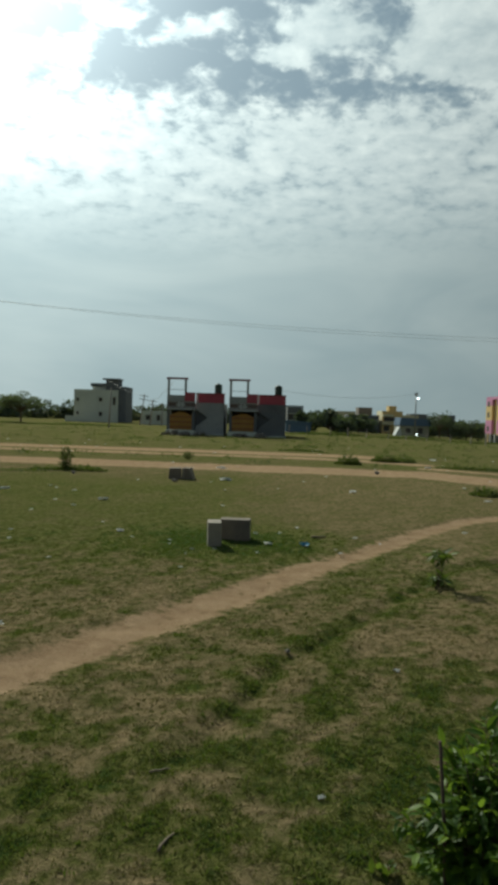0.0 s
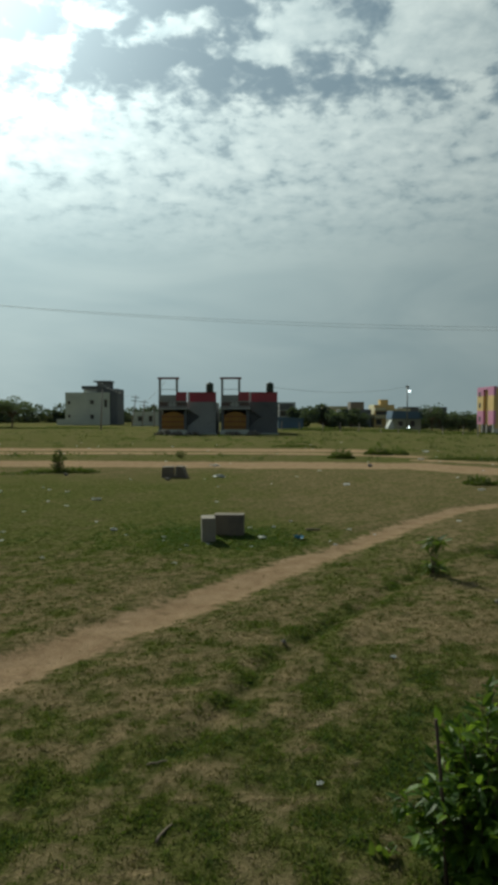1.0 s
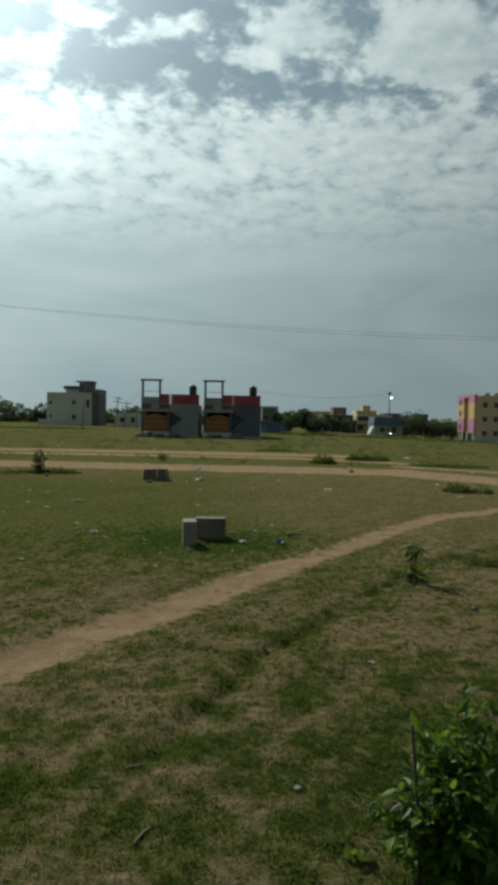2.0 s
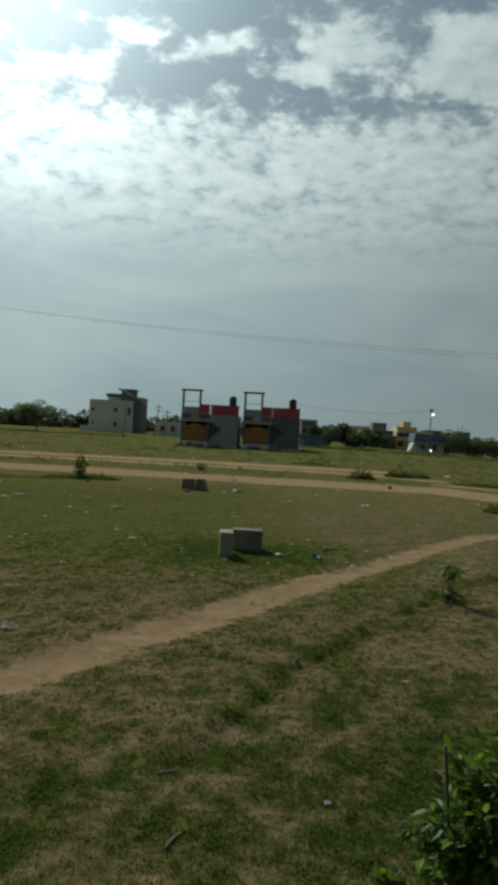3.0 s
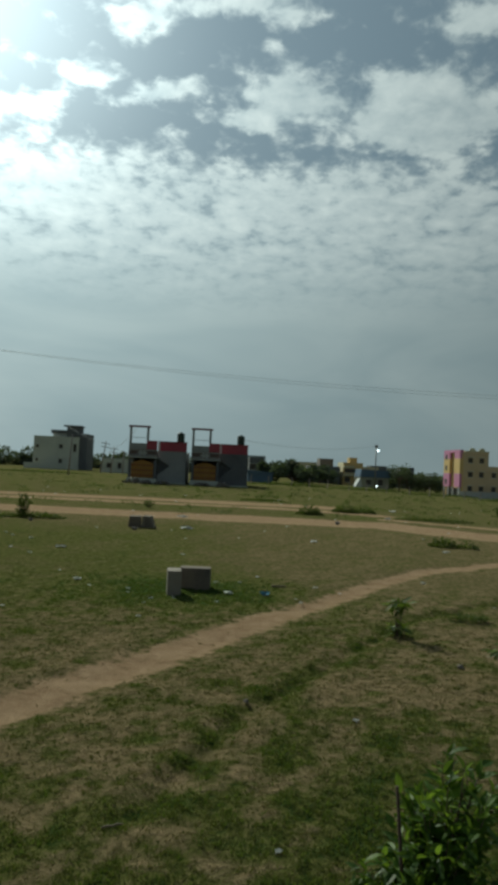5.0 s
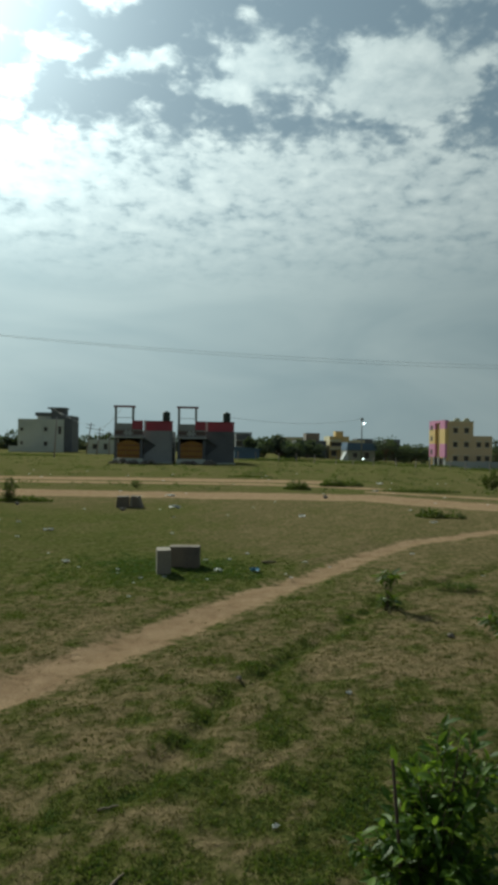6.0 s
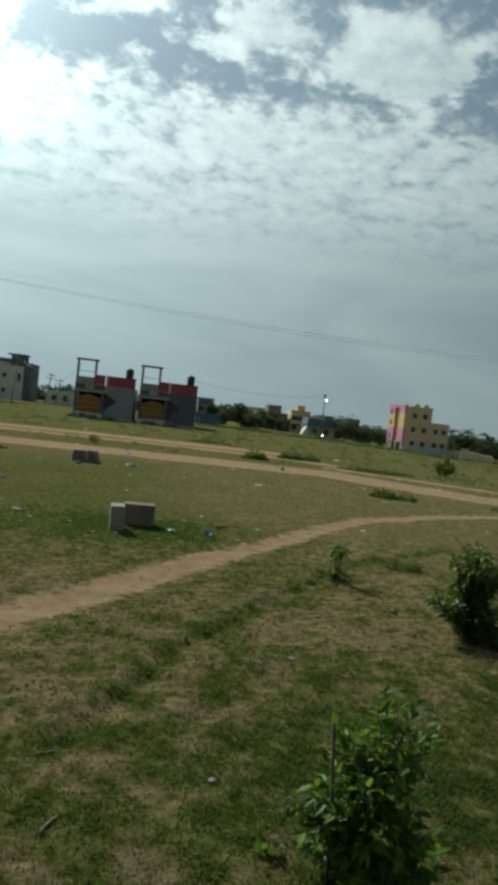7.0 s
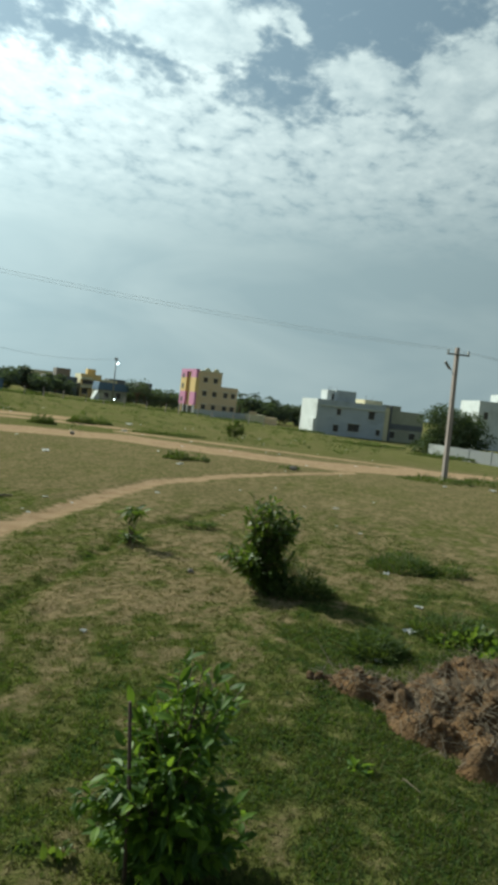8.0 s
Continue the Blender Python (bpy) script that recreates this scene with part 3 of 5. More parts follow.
def lobed_bush(name, m, lobes, leaf, per, seed, label, mat, single=0, stake=None, category="bush", droop=0.35, spread_a=0.55, low=0.42):
    """Shoots rise from the foot into lobes of the crown; large leaves sit alternately along their upper parts.
    Lobes: middle, reach across, reach up, number of shoots."""
    rng = np.random.default_rng(seed)
    t = thing(name, m, label, category)
    lv, lf = leaf_shape(*leaf)
    me = bpy.data.meshes.new("leaf")
    me.from_pydata(lv.tolist(), [], lf)
    me.materials.append(mat)
    twigs, verts, faces, spots = bmesh.new(), [], [], []
    for cx, cy, cz, rx, rz, count in lobes:
        for k in range(count):
            d = Vector(rng.normal(0, 1, 3)).normalized() * rng.uniform(0.55, 1.0)
            tip = Vector((cx + d.x * rx, cy + d.y * rx, max(cz + d.z * rz, 0.06)))
            foot = Vector((rng.normal(0, 0.03), rng.normal(0, 0.03), -0.05))
            bow = Vector((tip.x * 0.35, tip.y * 0.35, tip.z * 0.62)) + Vector(rng.normal(0, 0.02, 3))
            pts = [foot.lerp(bow, u) * (1 - u) + bow.lerp(tip, u) * u for u in (0, 0.2, 0.4, 0.6, 0.8, 1.0)]
            r = 0.004 + 0.005 * tip.z
            if k < 3:
                part("stem", tube(pts, [r, r * 0.9, r * 0.75, r * 0.6, r * 0.45, r * 0.25], 6), M_BARK, t, smooth=True)
            else:
                tube(pts, [r * 0.7, r * 0.6, r * 0.5, r * 0.4, r * 0.3, r * 0.2], 4, twigs)
            turn = rng.uniform(0, math.tau)
            for j in range(per):
                u = low + (1 - low) * (j + rng.uniform(0, 0.8)) / per
                i = min(int(u * 5), 4)
                p, along = pts[i].lerp(pts[i + 1], u * 5 - i), (pts[i + 1] - pts[i]).normalized()
                a = turn + j * 2.4
                out = Vector((math.cos(a), math.sin(a), 0)) * spread_a + along * (0.25 + 0.5 * u) + Vector((tip.x, tip.y, 0)) * 0.5
                spots.append(leaf_pose(p, out.normalized(), rng, droop) @ Matrix.Scale(rng.uniform(0.5, 1.15), 4))
    tagged(part("twig_growth", twigs, M_BARK, t), kind="stuff")
    rng.shuffle(spots)
    for n, mp in enumerate(spots):
        mp = Matrix(mp)
        if mp.translation.z < 0.02:
            continue
        if n < single:
            o = new("leaf", me)
            o.parent, o.matrix_local = t, mp
            continue
        mm = np.array(mp)
        k = len(verts) * len(lv)
        verts.append(lv @ mm[:3, :3].T + mm[:3, 3])
        faces += [tuple(i + k for i in f) for f in lf]
    if verts:
        me2 = bpy.data.meshes.new("foliage")
        me2.from_pydata(np.concatenate(verts).tolist(), [], faces)
        me2.materials.append(mat)
        o = tagged(new("foliage", me2), kind="stuff")
        o.parent = t
    if stake:
        (x, y, z), (x2, y2, z2) = stake
        part("stake", tube([(x, y, z), ((x + x2) / 2 + 0.01, (y + y2) / 2, (z + z2) / 2), (x2, y2, z2)], [0.010, 0.009, 0.008], 7), M_STAKE, t, "dark dry support stick", True)
    return t


lobed_bush("bush", on_ground(1.12, 3.12), [(0.06, 0.0, 0.86, 0.16, 0.15, 16), (0.02, 0.0, 0.68, 0.30, 0.17, 50), (0.0, 0.0, 0.44, 0.37, 0.22, 74), (0.02, 0.0, 0.18, 0.34, 0.14, 40), (0.32, 0.05, 0.78, 0.06, 0.08, 4), (-0.36, 0.0, 0.40, 0.06, 0.06, 4), (0.26, -0.05, 0.20, 0.22, 0.14, 26)],
           (0.096, 0.040), 15, 21, "leafy bright green bush tied beside a dry stick", M_LEAF, 290, ((-0.16, -0.02, -0.05), (-0.262, -0.16, 0.90)))
lobed_bush("bush", on_ground(3.66, 7.2), [(0.06, 0.0, 0.84, 0.38, 0.22, 66), (-0.06, 0.0, 1.08, 0.20, 0.10, 14), (0.20, 0.05, 0.70, 0.30, 0.12, 24), (-0.40, -0.1, 0.46, 0.22, 0.12, 22), (0.05, 0.0, 0.32, 0.36, 0.24, 64), (0.12, -0.1, 0.12, 0.40, 0.10, 34)],
           (0.125, 0.042), 12, 22, "dark green leafy bush with a spreading lower branch", M_LEAFG, 0)
lobed_bush("sapling", on_ground(2.66, 9.42), [(0.0, 0.0, 0.50, 0.16, 0.05, 14), (0.03, 0.0, 0.12, 0.15, 0.08, 12)], (0.18, 0.042), 5, 23,
           "small young sapling with long drooping green leaves", M_LEAFG, 0, None, "sapling", 0.5, 1.7, 0.82)
for px, py, h, r, n, lf_size, s in ((-7.75, 26.6, 0.92, 0.40, 900, (0.10, 0.035), 31), (17.5, 39.0, 0.95, 0.80, 2600, (0.11, 0.045), 32), (-3.6, 34.8, 0.34, 0.34, 420, (0.09, 0.035), 33)):
    bush("shrub", on_ground(px, py), h, r, 8, 10, n, lf_size, s, "small dense dark green shrub growing in the field", M_LEAFD, category="shrub")


def weed_patch(x, y, rx, ry, h, n, seed, label="low spreading green weeds growing on the field", mat=None, leaf=(0.11, 0.042)):
    rng = np.random.default_rng(seed)
    lv, lf = leaf_shape(*leaf)
    verts, faces = [], []
    for k in range(n):
        a, q = rng.uniform(0, math.tau), rng.uniform(0, 1) ** 0.5
        px, py = math.cos(a) * q * rx, math.sin(a) * q * ry
        lump = 0.35 + 1.3 * abs(noise.noise(Vector((px * 2.2 / max(ry, 0.2), py * 2.2 / max(ry, 0.2), seed))))
        top = h * (1 - q**2) * rng.uniform(0.1, 1.0) * lump + 0.02
        d = Vector((math.cos(a) * 0.5, math.sin(a) * 0.5, rng.uniform(0.2, 1.0)))
        mm = np.array(leaf_pose(Vector((px, py, top - 0.02)), d, rng, 0.1) @ Matrix.Scale(rng.uniform(0.5, 1.3), 4))
        faces += [tuple(i + len(verts) * len(lv) for i in f) for f in lf]
        verts.append(lv @ mm[:3, :3].T + mm[:3, 3])
    me = bpy.data.meshes.new("weeds")
    me.from_pydata(np.concatenate(verts).tolist(), [], faces)
    me.materials.append(mat or M_LEAFD)
    ob = new("weeds", me)
    ob.matrix_basis = on_ground(x, y)
    return tagged(ob, label, "weeds", kind="stuff")


for x, y, rx, ry, h, n, s in ((4.9, 34.8, 0.7, 0.6, 0.75, 1500, 41), (7.5, 38.2, 0.8, 0.7, 0.75, 1500, 42), (8.6, 38.6, 0.8, 0.7, 0.6, 1100, 61), (7.6, 21.7, 0.45, 0.4, 0.46, 520, 43), (8.35, 21.5, 0.35, 0.3, 0.36, 240, 56), (3.2, 47.0, 1.6, 0.3, 0.22, 900, 57), (11.5, 34.5, 2.2, 0.3, 0.25, 1200, 58),
                              (19.0, 21.6, 2.0, 0.9, 0.34, 1300, 47), (22.5, 22.2, 1.8, 1.0, 0.45, 1300, 59), (-9.6, 25.2, 1.6, 0.25, 0.10, 300, 48), (3.9, 52.0, 1.0, 0.8, 0.7, 400, 49),
                              (11.8, 21.3, 0.4, 0.3, 0.2, 160, 50), (-7.0, 26.3, 1.0, 0.4, 0.22, 900, 55), (-8.4, 26.2, 0.7, 0.3, 0.14, 400, 60)):
    weed_patch(x, y, rx, ry, h, n, s)


for x, y, rx, ry, h, n, s in ((6.35, 7.95, 0.55, 0.4, 0.36, 2000, 44), (3.88, 5.2, 0.30, 0.22, 0.30, 1000, 45), (4.15, 10.6, 0.32, 0.18, 0.10, 420, 51), (5.1, 5.6, 0.5, 0.3, 0.18, 900, 52), (6.95, 7.6, 0.3, 0.2, 0.20, 500, 62)):
    weed_patch(x, y, rx, ry, h, n, s, "tuft of longer green grass on the field", M_GREEN, (0.10, 0.012))
weed_patch(2.53, 3.55, 0.07, 0.06, 0.08, 34, 46, "small bright green seedling in the grass", M_LEAF, (0.07, 0.03))
weed_patch(0.70, 3.34, 0.07, 0.06, 0.06, 26, 63, "small seedling with shiny pale leaves in the grass", M_LEAFG, (0.06, 0.03))


def scattered_weeds():
    """Scrubby tufts all over the far side of the field."""
    rng = np.random.default_rng(66)
    lv, lf = leaf_shape(0.16, 0.05)
    verts, faces = [], []
    for k in range(520):
        y = 33 + 68 * rng.uniform() ** 0.9
        x = rng.uniform(-0.45, 0.75) * y
        if dirt_at(np.array([x]), np.array([y]))[0] > 0.15:
            continue
        w, h = rng.uniform(0.15, 0.7), rng.uniform(0.05, 0.30)
        for _ in range(26):
            a, q = rng.uniform(0, math.tau), rng.uniform() ** 0.5
            px, py = x + math.cos(a) * q * w, y + math.sin(a) * q * w
            d = Vector((math.cos(a) * 0.5, math.sin(a) * 0.5, rng.uniform(0.2, 1)))
            mm = np.array(leaf_pose(Vector((px, py, ground_z(px) + h * (1 - q * q) * rng.uniform(0, 1))), d, rng, 0.1) @ Matrix.Scale(rng.uniform(0.6, 1.4), 4))
            faces += [tuple(i + len(verts) * len(lv) for i in f) for f in lf]
            verts.append(lv @ mm[:3, :3].T + mm[:3, 3])
    me = bpy.data.meshes.new("weeds")
    me.from_pydata(np.concatenate(verts).tolist(), [], faces)
    me.materials.append(M_LEAFD)
    tagged(new("weeds", me), "scrubby green weeds scattered over the field", "weeds", kind="stuff")


scattered_weeds()

# ---- heap of dug soil and roots ----
def soil_heap():
    t = thing("soil_heap", on_ground(3.98, 3.82), "heap of dug reddish soil, clods and dry roots on grass", "soil heap")
    n, m = 130, 110
    gx, gy = np.meshgrid(np.linspace(-1.7, 2.3, n), np.linspace(-1.7, 1.5, m))
    x, y = gx.ravel(), gy.ravel()
    edge = 0.55 * (rough_noise(x, y, 1.6, 3, 57) - 0.5)

    def lobe(cx, cy, rx, ry, a, top):
        u = (x - cx) * math.cos(a) + (y - cy) * math.sin(a)
        v = (y - cy) * math.cos(a) - (x - cx) * math.sin(a)
        return top * np.clip(1.15 - np.sqrt((u / rx) ** 2 + (v / ry) ** 2) + edge, 0, 1) ** 0.8
    h = np.maximum.reduce([lobe(-0.72, 0.68, 0.55, 0.20, -0.6, 0.26), lobe(-0.25, 0.05, 0.66, 0.46, -0.5, 0.38), lobe(-0.10, -0.50, 0.72, 0.36, -0.2, 0.32), lobe(0.15, -0.15, 0.85, 0.55, -0.5, 0.24), lobe(0.25, -0.75, 0.75, 0.45, -0.3, 0.20), lobe(1.3, 0.25, 1.0, 0.8, 0.2, 0.30), lobe(0.75, -0.55, 0.8, 0.6, -0.2, 0.26), lobe(0.35, 0.55, 0.7, 0.35, 0.1, 0.24)])
    z = h * (0.25 + 0.85 * rough_noise(x + 9, y, 2.6, 4, 51)) + 0.34 * (rough_noise(x, y, 6.0, 4, 52) - 0.44) * np.clip(h * 9, 0, 1) - 0.04
    i = (np.arange(m - 1)[:, None] * n + np.arange(n - 1)[None, :]).ravel()
    raw("mound", np.column_stack([x, y, z]), np.column_stack([i, i + 1, i + n + 1, i + n]), M_SOIL, t, True)
    rng = np.random.default_rng(5)
    for k in range(280):
        j = rng.choice(len(x), p=np.clip(h, 0.0002, 1) / np.clip(h, 0.0002, 1).sum())
        r = rng.uniform(0.015, 0.07)
        bm = bmesh.new()
        bmesh.ops.create_icosphere(bm, subdivisions=2, radius=r)
        for v in bm.verts:
            v.co *= 0.75 + 0.6 * noise.noise(v.co * 14 + Vector((k, 0, 0)))
            v.co.z *= 0.75
        o = part("clod", bm, M_SOIL, t)
        o.location = (x[j], y[j], z[j] + r * 0.3)
    for k in range(26):
        j = rng.choice(len(x), p=h / h.sum())
        a, ln, r = rng.uniform(0, math.tau), rng.uniform(0.15, 0.42), rng.uniform(0.004, 0.008)
        p = Vector((x[j], y[j], z[j] + 0.02))
        d = Vector((math.cos(a), math.sin(a), rng.uniform(-0.25, 0.25))) * ln
        part("branch", tube([p, p + d * 0.35 + Vector(rng.normal(0, 0.03, 3)), p + d * 0.7 + Vector(rng.normal(0, 0.04, 3)), p + d], [r, r * 0.9, r * 0.7, r * 0.35], 6), M_TWIG, t)
    bm = bmesh.new()
    for k in range(4200):
        j = rng.choice(len(x), p=np.clip(h, 0.0002, 1) / np.clip(h, 0.0002, 1).sum())
        a, ln = rng.uniform(0, math.tau), rng.uniform(0.03, 0.17)
        p = Vector((x[j], y[j], z[j]))
        d = Vector((math.cos(a), math.sin(a), rng.uniform(-0.15, 0.7))) * ln
        r = rng.uniform(0.0012, 0.0045)
        tube([p, p + d * 0.5 + Vector(rng.normal(0, 0.03, 3)), p + d + Vector(rng.normal(0, 0.05, 3))], [r, r * 0.8, r * 0.4], 4, bm)
    tagged(part("root_tangle", bm, M_TWIG, t, "tangle of pale dry roots and twigs"), kind="stuff")


soil_heap()
weed_patch(5.05, 5.25, 0.40, 0.22, 0.20, 240, 64, "broad bright green creeper leaves beside the soil heap", M_LEAFG, (0.085, 0.06))
weed_patch(5.25, 4.75, 0.45, 0.30, 0.26, 300, 54, "broad bright green creeper leaves beside the soil heap", M_LEAF, (0.085, 0.06))
# tall grass in a dark leaf tone, added to deepen the bush's cast shadow
weed_patch(4.02, 6.95, 0.42, 0.28, 0.42, 1500, 65, "tall green grass added at the foot of a bush to darken its shadow", M_LEAFD, (0.13, 0.014))


# ---- litter ----
def scrap(x, y, size, seed, mat, label, name="plastic_scrap", category="litter", dz=0.0):
    rng = np.random.default_rng(seed)
    bm = bmesh.new()
    k = 7
    vs = [[bm.verts.new(((i / (k - 1) - 0.5) * size * (1 + 0.3 * rng.normal()) , (j / (k - 1) - 0.5) * size * 0.75 * (1 + 0.3 * rng.normal()), 0.012 + size * 0.28 * rng.uniform(0, 1))) for j in range(k)] for i in range(k)]
    for i in range(k - 1):
        for j in range(k - 1):
            if rng.uniform() > 0.12:
                bm.faces.new((vs[i][j], vs[i + 1][j], vs[i + 1][j + 1], vs[i][j + 1]))
    bmesh.ops.solidify(bm, geom=bm.faces[:], thickness=0.003)
    ob = mesh_object(name, bm, mat)
    ob.matrix_basis = on_ground(x, y, dz, rng.uniform(0, 360))
    return tagged(ob, label, category, "litter on the field")


WHITE_SCRAP = "crumpled white plastic scrap lying on the grass"
for n, (x, y, s) in enumerate(((0.44, 3.98, 0.04), (1.36, 6.11, 0.06), (5.87, 7.67, 0.12), (3.19, 21.3, 0.24), (-4.12, 17.66, 0.2), (-1.14, 24.06, 0.36),
                               (-1.55, 29.2, 0.36), (-0.7, 11.5, 0.09), (-1.1, 11.4, 0.07), (0.25, 12.1, 0.16), (-2.7, 13.0, 0.15), (-2.35, 12.4, 0.07),
                               (-1.6, 12.2, 0.07), (0.5, 13.3, 0.08), (0.9, 14.0, 0.08), (2.0, 13.0, 0.08), (7.1, 20.0, 0.2), (-4.6, 16.4, 0.1),
                               (5.3, 6.3, 0.09), (4.6, 5.6, 0.11), (4.05, 5.35, 0.08), (3.75, 5.0, 0.07), (8.9, 34.0, 0.3), (11.2, 41.5, 0.4),
                               (20.2, 19.6, 0.25), (17.6, 19.5, 0.2), (8.4, 12.9, 0.12), (4.5, 14.0, 0.09), (-6.5, 20.6, 0.1), (-2.84, 7.03, 0.16), (-7.92, 18.35, 0.25), (-7.70, 18.75, 0.20), (-7.47, 19.34, 0.25), (-4.12, 17.79, 0.12), (-5.33, 17.32, 0.10), (-3.85, 8.83, 0.06))):
    scrap(x, y, s, 100 + n, M_PLASTIC, WHITE_SCRAP)
rng = np.random.default_rng(77)
for n in range(90):
    y = 10 + 45 * rng.uniform() ** 1.3
    x = rng.uniform(-0.42, 0.75) * y
    scrap(x, y, rng.uniform(0.03, 0.055) * (1 + y / 22), 300 + n, M_PLASTIC, "small pale scrap of litter on the grass")
scrap(0.92, 12.1, 0.20, 90, M_PLASTICB, "crumpled blue plastic bag lying on the grass", "plastic_bag")


def sticks():
    for x, y, ln, a, r in ((-0.47, 3.5, 0.17, 70, 0.008), (-0.61, 4.23, 0.14, 20, 0.007), (1.27, 12.96, 0.30, 5, 0.02)):
        rr = random.Random(int(ln * 100))
        pts = [(-ln / 2 + ln * k / 4, rr.uniform(-0.01, 0.01), r + 0.004 + rr.uniform(0, 0.004)) for k in range(5)]
        ob = mesh_object("stick", tube(pts, [r, r * 1.1, r, r * 0.9, r * 0.7], 7), M_TWIG, True)
        ob.matrix_basis = on_ground(x, y, 0.0, a)
        tagged(ob, "short dry broken stick lying on the grass", "stick", "sticks on the field")
    for k, (x, y, r) in enumerate(((3.04, 7.9, 0.055), (0.35, 6.55, 0.03), (11.8, 21.0, 0.18), (-7.0, 25.0, 0.1), (-2.85, 23.0, 0.12), (5.4, 29.2, 0.14))):
        bm = bmesh.new()
        bmesh.ops.create_icosphere(bm, subdivisions=2, radius=r)
        for v in bm.verts:
            v.co *= 0.8 + 0.5 * noise.noise(v.co / r * 1.3 + Vector((k * 7, 0, 0)))
            v.co.z *= 0.7
        ob = mesh_object("stone", bm, M_STONE)
        ob.matrix_basis = on_ground(x, y, r * 0.4)
        tagged(ob, "small dark stone lying on the grass", "stone", "stones on the field")


sticks()


# ---- power line ----
def power_pole(m, h, label, lamp=True):
    t = thing("power_pole", m, label, "power pole")
    part("shaft", prism([(-0.105, -0.3), (0.105, -0.3), (0.07, h), (-0.07, h)], -0.075, 0.075), M_POLE, t)
    part("crossarm", box(-0.55, 0.55, -0.13, -0.078, h - 0.34, h - 0.27, 0.006), M_METAL, t)
    for x in (-0.5, 0.5):
        part("insulator", lathe([(0.02, 0), (0.05, 0.03), (0.035, 0.07), (0.055, 0.1), (0.02, 0.16)], 10, at=(x, -0.11, h - 0.27)), M_PALE, t)
    if lamp:
        arm = part("lamp_arm", tube([(-0.1, -0.05, h - 1.15), (-0.3, -0.12, h - 0.95), (-0.42, -0.18, h - 0.88)], [0.025, 0.022, 0.02], 7), M_METAL, t)
        part("lamp_head", lathe([(0.02, 0.0), (0.055, 0.06), (0.06, 0.42), (0.03, 0.48)], 10), M_METAL, arm)
        arm.children[0].matrix_local = pose(-0.36, -0.14, h - 0.95, 0, -52, 20)
    return t


POLE_TOP = 5.75
power_pole(on_ground(19.94, 22.14, 0, -8) @ pose(0, 0, 0, 0, -1.6, 0), POLE_TOP, "weathered concrete power pole with a crossarm and street lamp")
power_pole(pose(-16.0, 22.3, 0, 0, 0, 4), 6.75, "weathered concrete power pole with a crossarm", False)


def wire(points_fn, label, radius):
    pts = [points_fn(k / 40) for k in range(41)]
    ob = mesh_object("power_cable", tube(pts, [radius] * 41, 5), M_WIRE, True)
    tagged(ob, label, "cable", "cables of the power line")


for off, dz in ((-0.5, 0.0), (0.5, -0.11)):
    def run(u, off=off, dz=dz):
        s = 36.0 * u
        return (19.79 + off * (1 - u) - s + off * u, 22.03 + 0.17 * u + off * 0.18, 5.32 + dz * 4 * u * (1 - u) - 0.032 * s + 0.0020 * s * s)
    wire(run, "thin sagging overhead power cable between concrete poles", 0.0045)

    def run_on(u, off=off, dz=dz):
        return (19.79 + off + 40 * u, 22.03 - 6 * u, 5.32 - 2.6 * u * (1 - u) - 1.0 * u)
    wire(run_on, "thin sagging overhead power cable between concrete poles", 0.0045)
power_pole(on_ground(60.2, 16.0), 6.4, "weathered concrete power pole with a crossarm", False)


def far_cable(a, z, sag, label="thin far overhead cable"):
    pts = [Vector(a).lerp(Vector(z), k / 16) + Vector((0, 0, -4 * sag * (k / 16) * (1 - k / 16))) for k in range(17)]
    ob = mesh_object("power_cable", tube(pts, [0.022] * 17, 4), M_WIRE, True)
    tagged(ob, label, "cable", "far overhead cables")


far_cable((-22.4, 130, 5.7), (-36.0, 157, 10.3), 0.5, "thin overhead cable slung from a leaning pole to a building")
far_cable((-21.6, 130, 4.7), (-10.2, 80, 6.4), 0.6, "thin overhead cable slung from a leaning pole to a house")
far_cable((3.0, 79, 5.6), (27.6, 115, 7.2), 0.8, "thin overhead cable between house and street lamp")


def fence_posts():
    rr = random.Random(8)
    for k in range(16):
        x = 5 + 2.9 * k + rr.uniform(-0.4, 0.4)
        ob = mesh_object("fence_post", prism([(-0.06, -0.3), (0.06, -0.3), (0.05, 1.25 + rr.uniform(-0.2, 0.15)), (-0.05, 1.3)], -0.05, 0.05), M_POLE, False)
        ob.matrix_basis = on_ground(x, 97 + rr.uniform(-0.8, 0.8)) @ pose(0, 0, 0, 0, rr.uniform(-5, 5), 0)
        tagged(ob, "slim weathered concrete fence post in the weeds", "fence post", "posts along the field")


fence_posts()


def plain_pole(x, y, h, lean, label, arms=1):
    t = thing("utility_pole", on_ground(x, y) @ pose(0, 0, 0, 0, lean, 0), label, "utility pole")
    part("shaft", tube([(0, 0, -0.5), (0, 0, h * 0.5), (0, 0, h)], [0.13, 0.11, 0.08], 8), M_POLE, t, smooth=True)
    for k in range(arms):
        part("crossarm", box(-0.85, 0.85, -0.16, -0.09, h - 0.5 - k * 0.7, h - 0.38 - k * 0.7), M_METAL, t)


plain_pole(-23.2, 130, 6.3, 8, "leaning concrete utility pole with crossarms", 2)
plain_pole(-21.2, 130, 5.3, 6, "leaning concrete utility pole with crossarms", 2)
plain_pole(-18.8, 130, 4.6, 0, "short concrete utility pole with a crossarm", 1)
plain_pole(-22.6, 100, 6.2, 3, "slender concrete utility pole in the field", 0)


